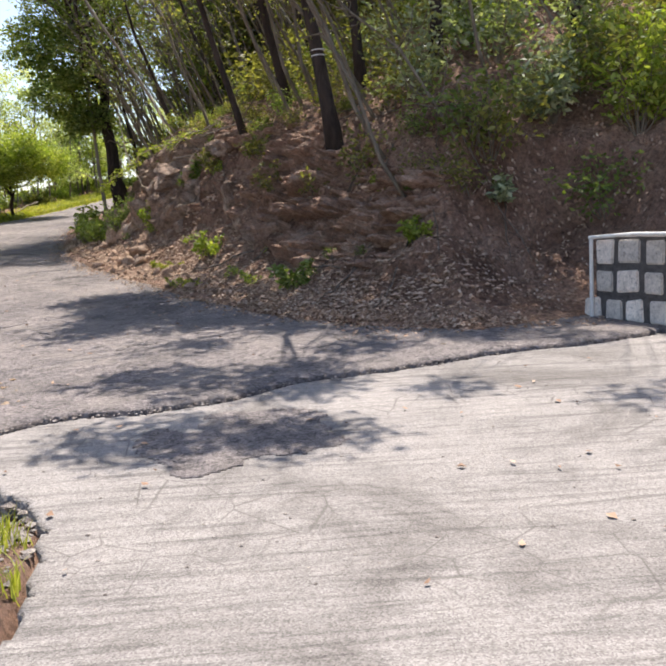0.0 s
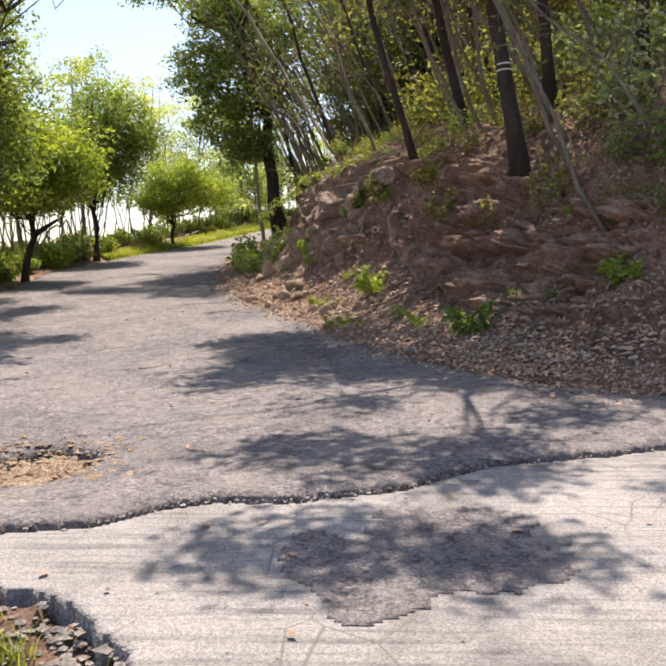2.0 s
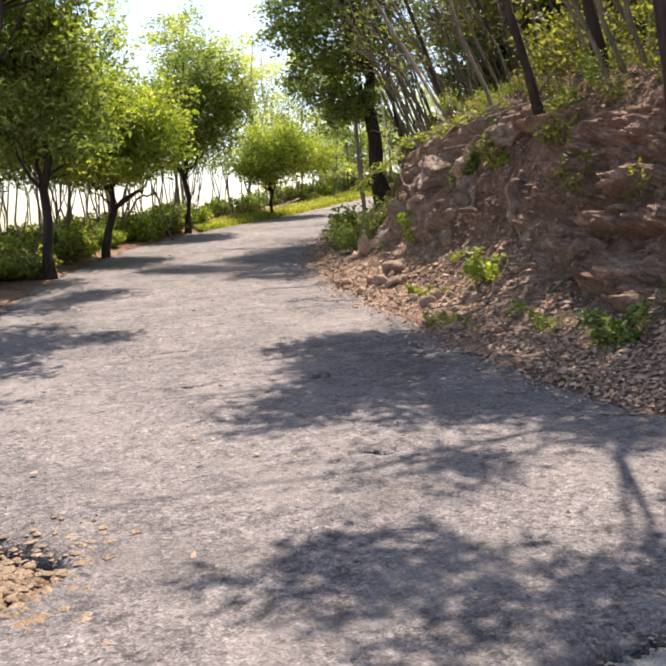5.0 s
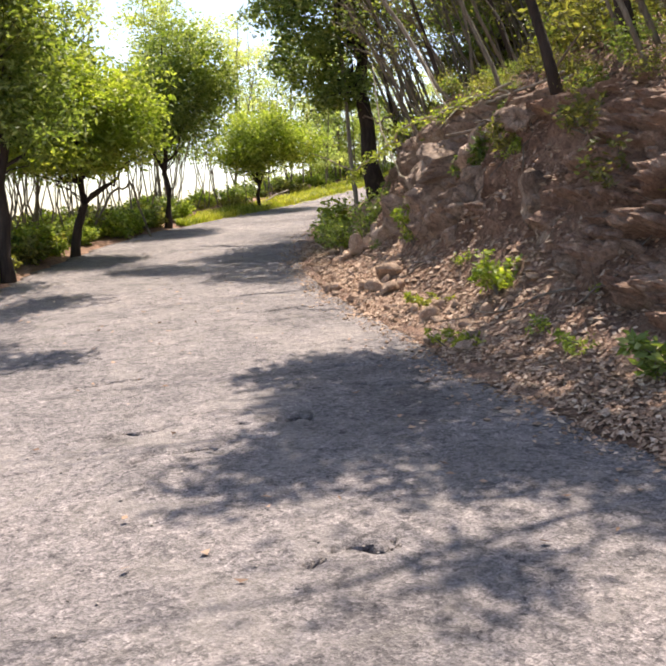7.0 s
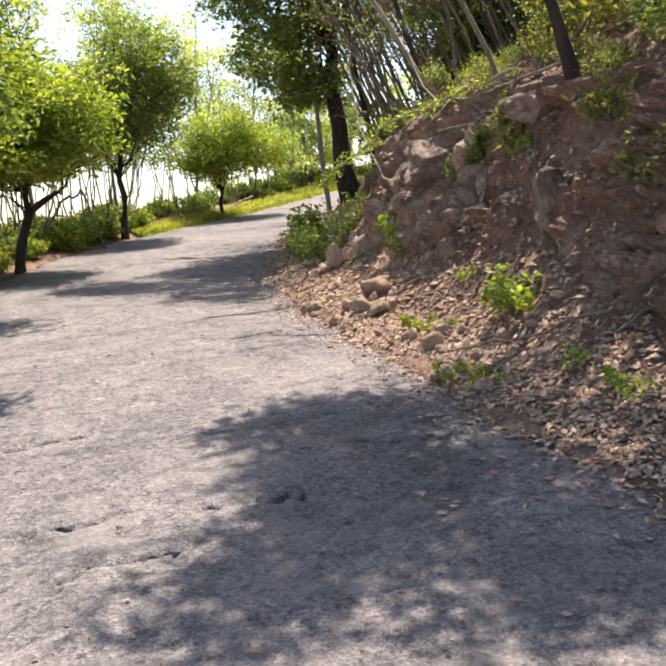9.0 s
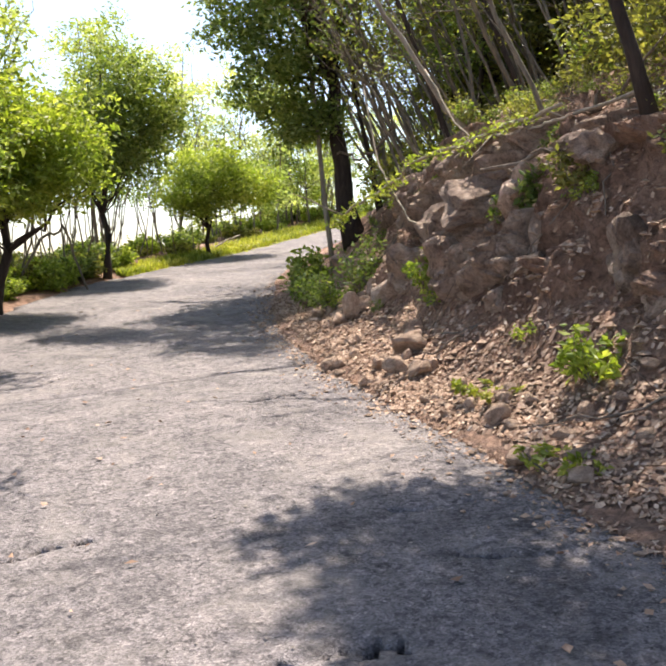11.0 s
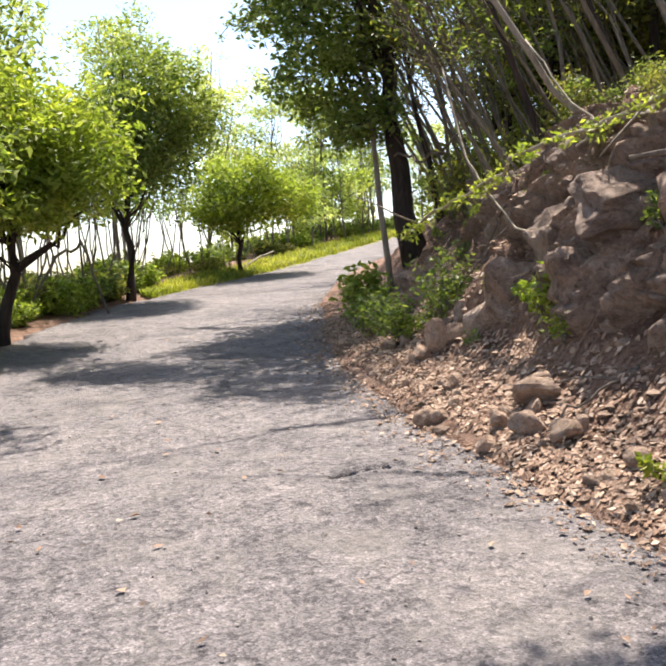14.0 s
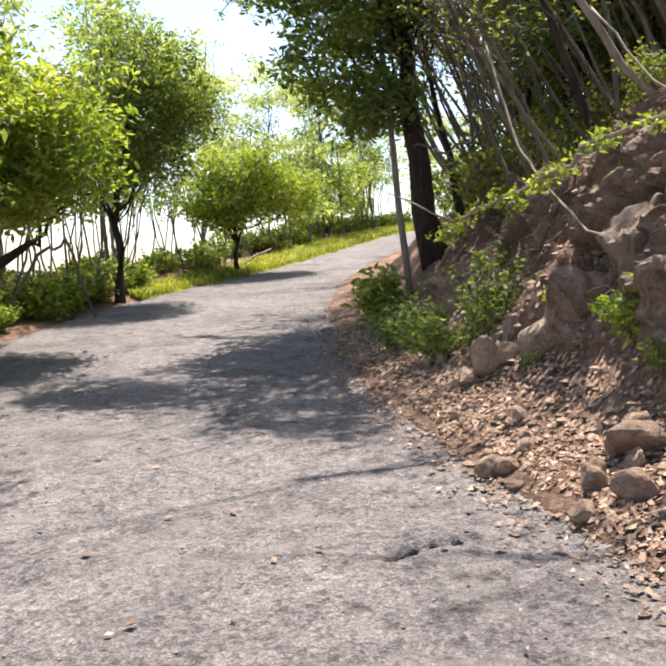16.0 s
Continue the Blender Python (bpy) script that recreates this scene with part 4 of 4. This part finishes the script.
for k, (x, y, sx, sy, sz, rz) in enumerate([(-1.24, 13.9, 0.36, 0.26, 0.2, 10), (-2.0, 15.9, 0.2, 0.2, 0.3, 40), (-2.12, 15.82, 0.26, 0.18, 0.12, 80), (-1.85, 15.95, 0.22, 0.2, 0.16, 0), (-2.02, 14.12, 0.16, 0.14, 0.11, 30), (-1.92, 14.1, 0.14, 0.1, 0.09, 5),
                                            (-1.13, 13.08, 0.2, 0.17, 0.16, 60), (-1.35, 13.35, 0.22, 0.18, 0.13, 20), (-1.5, 13.6, 0.18, 0.16, 0.15, 70), (-1.6, 13.3, 0.14, 0.13, 0.1, 45), (-0.55, 11.65, 0.16, 0.13, 0.13, 35), (-0.8, 12.5, 0.15, 0.12, 0.1, 35), (-2.5, 16.7, 0.15, 0.13, 0.1, 0)]):
    stone("stone", STONES[k % 6], (x, y), (sx * 1.25, sy * 1.25, sz * 1.3), (8 * (k % 4), -6 * (k % 3), rz), "broken brown stone lying on dry leaves", FALL, 0.05)
rng = np.random.RandomState(23)
for k in range(110):
    y = rng.uniform(10.2, 18.2)
    x, y = on_bank(rng.normal(0.42, 0.3), y)
    w = 0.05 + 0.11 * rng.uniform(0, 1) ** 2
    stone("stone", STONES[k % 6], (x, y), (w * rng.uniform(0.9, 1.6), w * rng.uniform(0.8, 1.2), w * rng.uniform(0.6, 1.1)), (rng.uniform(-20, 20), rng.uniform(-20, 20), rng.uniform(0, 360)), "broken brown stone lying on dry leaves", FALL, 0.08)


def chips(points, sizes, rng):
    """Small six-cornered stones."""
    n = len(points)
    base = np.array([(1, 0, 0), (0, 1, 0), (-1, 0, 0), (0, -1, 0), (0, 0, 0.45), (0, 0, -0.45)], float)
    v = base[None] * rng.uniform(0.55, 1.25, (n, 6, 1)) * sizes[:, None, None]
    a = rng.uniform(0, 6.28, n)
    ca, sa = np.cos(a)[:, None], np.sin(a)[:, None]
    v = np.stack([v[..., 0] * ca - v[..., 1] * sa, v[..., 0] * sa + v[..., 1] * ca, v[..., 2]], -1) + np.asarray(points)[:, None]
    f = np.array([(0, 1, 4), (1, 2, 4), (2, 3, 4), (3, 0, 4), (1, 0, 5), (2, 1, 5), (3, 2, 5), (0, 3, 5)])
    return v.reshape(-1, 3).tolist(), (np.arange(n)[:, None, None] * 6 + f).reshape(-1, 3).tolist()


def scatter(name, pts_xy, sizes, zfun, material, label, rng, category="gravel"):
    z = zfun(pts_xy[:, 0], pts_xy[:, 1]) + sizes * 0.25
    return tagged(part(name, chips(np.c_[pts_xy, z], sizes, rng), material), label, category, kind="stuff")


def foot_band(n, y0, y1, mean, spread, rng):
    y = rng.uniform(y0, y1, n)
    return np.c_[np.interp(y, [p[1] for p in FOOT[7:]], [p[0] for p in FOOT[7:]]) + rng.normal(mean, spread, n), y]


def surface_z(x, y):
    return np.where(on_road(x, y), road_z(x, y) + dents(x, y) + 0.004, top_z(x, y))


rng = np.random.RandomState(29)
xy = np.concatenate([foot_band(3200, 6.6, 19.5, 0.6, 0.35, rng), foot_band(300, 6.6, 22, -0.05, 0.2, rng)])
scatter("rubble", xy, 0.012 + 0.028 * rng.uniform(0, 1, len(xy)) ** 3, surface_z, ROCK, "small broken rubble at the foot of the bank", rng)
xy = foot_band(4500, 7.6, 20, 1.7, 0.55, rng)
scatter("bank_rubble", xy, 0.015 + 0.05 * rng.uniform(0, 1, len(xy)) ** 3, surface_z, ROCK, "small stones bedded in the soil bank", rng)
xy = foot_band(2600, 6.8, 24, 0.02, 0.16, rng)
scatter("edge_grit", xy, 0.004 + 0.009 * rng.uniform(0, 1, len(xy)) ** 2.5, surface_z, TAN, "sandy grit along the road edge", rng)
# loose stones in the broken slab edge, in the pothole and along the joint
a = np.c_[rng.normal(-0.7, 0.3, 1300), rng.normal(2.1, 0.4, 1300)]
a = a[side_of(a[:, 0], a[:, 1], EDGE) < -0.02]
scatter("edge_gravel", a, 0.014 + 0.04 * rng.uniform(0, 1, len(a)) ** 2, ground_z, GRAVEL, "loose grey stones below the broken slab edge", rng)
b = np.c_[rng.normal(-1.72, 0.27, 1800), rng.normal(4.68, 0.27, 1800)]
scatter("pothole_gravel", b, 0.008 + 0.03 * rng.uniform(0, 1, len(b)) ** 2.5, surface_z, TAN, "loose stones in a pothole", rng)
t = rng.uniform(0, 1, 900)
cx = np.interp(t, np.linspace(0, 1, len(CRACK[1:-2])), [p[0] for p in CRACK[1:-2]])
cy = np.interp(t, np.linspace(0, 1, len(CRACK[1:-2])), [p[1] for p in CRACK[1:-2]])
g = np.c_[cx + rng.normal(-0.03, 0.05, 900), cy + rng.normal(0.06, 0.09, 900)]
scatter("joint_gravel", g, 0.005 + 0.014 * rng.uniform(0, 1, 900) ** 2.5, surface_z, GRAVEL, "loose chips along the cracked joint", rng)
y = rng.uniform(1.0, 16, 4200)
x = rng.uniform(-6, 3.5, 4200)
g = np.c_[x, y]
g = g[on_road(x, y)]
scatter("road_grit", g, 0.003 + 0.011 * rng.uniform(0, 1, len(g)) ** 3, surface_z, GRAVEL, "scattered grit on the worn road", rng)

# ---- dry leaves ----
def flat_leaves(xy, size, zfun, rng, lift=0.008):
    n = len(xy)
    a = rng.uniform(0, 6.28, n)
    ln = size * rng.uniform(0.5, 1.4, n)
    w = ln * rng.uniform(0.35, 0.8, n)
    d, s = np.c_[np.cos(a), np.sin(a)], np.c_[-np.sin(a), np.cos(a)]
    corners = [xy - d * ln[:, None] / 2, xy + s * w[:, None] / 2, xy + d * ln[:, None] / 2, xy - s * w[:, None] / 2]
    z0 = zfun(xy[:, 0], xy[:, 1])
    zz = [np.clip(zfun(c[:, 0], c[:, 1]) - z0, -0.022, 0.022) + z0 + lift + rng.uniform(0, 0.02, n) for c in corners]
    v = np.stack([np.c_[c, z] for c, z in zip(corners, zz)], 1).reshape(-1, 3)
    i = np.arange(n) * 4
    return v.tolist(), np.concatenate([np.stack([i, i + 1, i + 2], 1), np.stack([i, i + 2, i + 3], 1)]).tolist()


rng = np.random.RandomState(37)
xy = np.concatenate([foot_band(15000, 6.4, 20, 0.6, 0.38, rng), foot_band(6500, 6.6, 20, 0.22, 0.14, rng), foot_band(1800, 6.4, 22, 0.0, 0.16, rng), foot_band(6000, 6.4, 22, 3.4, 1.0, rng), foot_band(3500, 7.4, 21, 1.7, 0.5, rng), np.c_[rng.uniform(1.5, 6.5, 4500), rng.uniform(6.2, 11, 4500)]])
xy = xy[~on_road(xy[:, 0], xy[:, 1]) | (rng.uniform(0, 1, len(xy)) < 0.4)]
tagged(part("leaf_litter", flat_leaves(xy, 0.042, surface_z, rng), LITTER), "dry brown leaves lying on the bank", "fallen leaves", kind="stuff")
x, y = rng.uniform(-6.5, 3.5, 420), rng.uniform(1, 20, 420)
xy = np.c_[x, y][on_road(x, y)]
tagged(part("road_leaves", flat_leaves(xy, 0.05, surface_z, rng), LITTER), "scattered dry leaves on the road", "fallen leaves", kind="stuff")


# ---- grass ----
def blades(xy, height, zfun, rng, width=0.008):
    n = len(xy)
    z = zfun(xy[:, 0], xy[:, 1])
    a = rng.uniform(0, 6.28, n)
    h = height * rng.uniform(0.4, 1.2, n)
    lean = rng.uniform(0.15, 0.9, n) * h
    root = np.c_[xy, z - 0.01]
    side = np.c_[-np.sin(a), np.cos(a), np.zeros(n)] * width
    mid = root + np.c_[np.cos(a) * lean * 0.35, np.sin(a) * lean * 0.35, h * 0.6]
    tip = root + np.c_[np.cos(a) * lean, np.sin(a) * lean, h]
    v = np.stack([root - side, root + side, mid + side * 0.7, mid - side * 0.7, tip], 1).reshape(-1, 3)
    i = np.arange(n) * 5
    q = np.stack([i, i + 1, i + 2, i + 3], 1).tolist()
    return v.tolist(), q + np.stack([i + 3, i + 2, i + 4], 1).tolist()


rng = np.random.RandomState(43)
c = np.c_[rng.uniform(-2.4, -0.2, 75), rng.uniform(-0.5, 3.6, 75)]
c = c[(side_of(c[:, 0], c[:, 1], EDGE) < -0.12)]
xy = np.repeat(c, 90, 0) + rng.normal(0, 0.07, (len(c) * 90, 2))
tagged(part("verge_grass", blades(xy, 0.13, ground_z, rng, 0.005), GRASS), "sparse yellow-green grass tufts on the broken verge", "grass", kind="stuff")
y = rng.uniform(24.5, 42, 16000)
x = np.interp(y, [p[1] for p in EDGE], [p[0] for p in EDGE]) - rng.uniform(-0.15, 1.0, 16000) * np.interp(y, [24.5, 27, 42], [0.3, 1, 1.2])
tagged(part("roadside_grass", blades(np.c_[x, y], 0.16, ground_z, rng, 0.014), GRASS), "strip of sunlit yellow-green grass along the road", "grass", kind="stuff")


# ---- logs, vines, branches ----
def limb(name, pts, r0, r1, material, label, category, seed, stray=0.03, twigs=0, leaf=None, group=""):
    rng = np.random.RandomState(seed)
    root = tagged(new(name), label, category, group)
    root.location = pts[0]
    p0 = np.array(pts[0])
    path = []
    for a, b in zip(pts, pts[1:]):
        path += wander(np.array(a) - p0, np.array(b) - p0, 5, stray, rng)[:-1]
    path.append((np.array(pts[-1]) - p0).tolist())
    n = len(path) - 1
    store = tube(path, [r0 + (r1 - r0) * k / n for k in range(n + 1)], 7)
    for k in range(twigs):
        p = np.array(path[rng.randint(1, n)])
        tube(wander(p, p + rng.normal(0, 0.28, 3) + [0, 0, 0.1], 3, 0.02, rng), [r1 * 0.6, r1 * 0.5, r1 * 0.4, r1 * 0.2], 4, store)
    smooth(part("stem", store, material, root))
    if leaf:
        hubs = np.array(path)[rng.randint(1, n, 60)]
        part("foliage", leaf_cloud(clumps(hubs, 13, 0.13, rng), 0.058, rng, 0.2, 0.5), leaf, root)
    return root


def above(x, y, h):
    return (x, y, float(top_z(x, y)) + h)


LOGS = "fallen logs across the bank"
limb("fallen_log", [(-0.78, 15.1, 2.86), (0.07, 14.4, 2.98), (1.05, 13.7, 3.1)], 0.022, 0.038, DEADWOOD, "grey fallen log lying across the bank top", "log", 1, 0.02, 4, group=LOGS)
limb("fallen_log", [(-0.55, 14.1, 2.52), (0.3, 13.35, 2.62), (1.1, 12.7, 2.76)], 0.02, 0.032, DEADWOOD, "grey fallen log lying across the bank top", "log", 2, 0.02, 4, group=LOGS)
limb("fallen_log", [(-0.1, 14.5, 2.62), (0.8, 13.9, 2.66), (1.8, 13.4, 2.9)], 0.02, 0.035, DEADWOOD, "thin dead branch lying across the bank top", "branch", 3, 0.03, 6, group=LOGS)
limb("leaning_pole", [(-0.15, 15.97, 2.3), (-0.35, 16.05, 2.6), (-1.19, 16.37, 4.0), (-2.1, 16.72, 5.5), (-2.9, 17.0, 6.8)], 0.034, 0.028, BARK_PALE, "pale bare pole leaning from the bank", "dead tree", 4, 0.015)
limb("hanging_vine", [(-1.9, 17.2, 3.9), (-1.68, 16.4, 2.87), (-1.5, 16.0, 2.5), (-1.28, 15.4, 2.13), (-0.85, 14.8, 1.93), (-0.3, 14.5, 1.98)], 0.011, 0.011, VINE, "thin pale vine hanging over the rocks", "vine", 5, 0.008, group="vines over the rocks")
limb("hanging_vine", [(-1.1, 16.3, 3.9), (-0.78, 15.6, 3.18), (-0.47, 15.0, 2.75), (0.06, 14.3, 2.4), (0.66, 13.4, 2.4)], 0.01, 0.01, VINE, "thin pale vine hanging over the rocks", "vine", 6, 0.008, group="vines over the rocks")
limb("dead_branch", [(-0.78, 15.25, 2.76), (-0.52, 14.98, 2.89), (-0.04, 14.28, 2.91), (0.17, 13.96, 2.93), (0.76, 13.3, 3.06)], 0.012, 0.018, BARK_PALE, "pale dry branch lying over the rock top", "branch", 11, 0.012, 3, group="dry branches on the bank")
limb("leafy_vine", [(-2.4, 17.4, 2.15), (-2.13, 17.0, 2.33), (-1.55, 15.9, 2.55), (-1.1, 15.0, 2.75), (-0.5, 14.6, 2.9), (0.2, 14.2, 3.1)], 0.016, 0.02, VINE, "leafy creeper along the top of the rocks", "vine", 7, 0.02, 6, LEAF_BRIGHT)
limb("bent_branch", [(-2.75, 21.3, 3.55), (-2.3, 20.6, 3.35), (-1.9, 19.6, 3.45), (-1.6, 18.6, 3.6)], 0.02, 0.012, DEADWOOD, "pale bent dead branch by the large tree", "branch", 8, 0.03, 5)
limb("hanging_branch", [(-3.2, 22.2, 6.6), (-4.4, 22.3, 6.35), (-5.1, 22.3, 6.05), (-5.6, 22.3, 5.7)], 0.022, 0.006, BARK_SAPLING, "thin leafy branch hanging from the large tree", "branch", 12, 0.06, 8, LEAF)
rng = np.random.RandomState(53)
for k in range(60):
    x, y = on_bank(rng.uniform(0.9, 3.2), rng.uniform(8.6, 21))
    a, ln = rng.uniform(0, 6.28), rng.uniform(0.5, 1.4)
    x2, y2 = x + math.cos(a) * ln, y + math.sin(a) * ln
    limb("dead_branch", [above(x, y, 0.01), above((x + x2) / 2, (y + y2) / 2, 0.05), above(x2, y2, 0.03)], 0.012, 0.006, DEADWOOD, "dry fallen branch on the soil bank", "branch", 60 + k, 0.02, 4, group="dry branches on the bank")
limb("arched_trunk", [(-9.0, 21.4, 0.9), (-8.5, 21.9, 2.3), (-8.1, 22.0, 2.55), (-7.7, 22.2, 1.2)], 0.03, 0.022, BARK_SAPLING, "thin arched trunk at the valley edge", "dead tree", 9, 0.04)
limb("fallen_stick", [above(-7.3, 29.2, 0.05), above(-6.7, 30.6, 0.35)], 0.03, 0.02, BARK_PALE, "pale fallen stick on the grass", "branch", 10)


# ---- stone wall with white pipes ----
wall = tagged(new("stone_wall"), "low wall of pale stones in dark mortar", "wall")
ang = math.atan2(-0.9, 0.35)
wall.matrix_world = pose(4.22, 6.9, 0.16, 0, 0, math.degrees(ang))
L, H = 2.6, 0.86


def box(x0, x1, y0, y1, z0, z1, rng=None, jit=0.0):
    c = np.array([(x, y, z) for z in (z0, z1) for x, y in ((x0, y0), (x1, y0), (x1, y1), (x0, y1))], float)
    if rng is not None:
        c += rng.uniform(-jit, jit, c.shape) * (1, 0.3, 1)
    return c.tolist(), [(3, 2, 1, 0), (4, 5, 6, 7), (0, 1, 5, 4), (1, 2, 6, 5), (2, 3, 7, 6), (3, 0, 4, 7)]


def bevelled(data, width):
    bm = bmesh.new()
    vs = [bm.verts.new(v) for v in data[0]]
    for f in data[1]:
        bm.faces.new([vs[i] for i in f])
    bmesh.ops.bevel(bm, geom=bm.edges[:], offset=width, segments=2, affect="EDGES")
    me = bpy.data.meshes.new("block")
    bm.to_mesh(me)
    bm.free()
    return me


part("mortar", bevelled(box(0.02, L, 0.0, 0.35, -0.2, H), 0.015), MORTAR, wall)
rng = np.random.RandomState(8)
for row, (z0, z1) in enumerate([(0.03, 0.25), (0.32, 0.53), (0.6, 0.83)]):
    x = -0.12 if row == 0 else 0.05
    while x < L - 0.1:
        w = rng.choice([0.12, 0.24, 0.29, 0.22])
        part("stone", bevelled(box(x, x + w, -0.022, 0.1, z0, z1, rng, 0.018), 0.014), STONE, wall)
        x += w + rng.uniform(0.06, 0.095)
part("pipe", tube([(0.02, -0.05, -0.02), (0.02, -0.05, H + 0.0)], [0.02, 0.02], 10), WHITE, wall, "white upright pipe")
part("pipe", tube([(0.0, -0.05, H), (0.6, -0.045, H + 0.03), (1.3, -0.05, H + 0.03), (L, -0.05, H + 0.02)], [0.02] * 4, 10), WHITE, wall, "white top pipe")
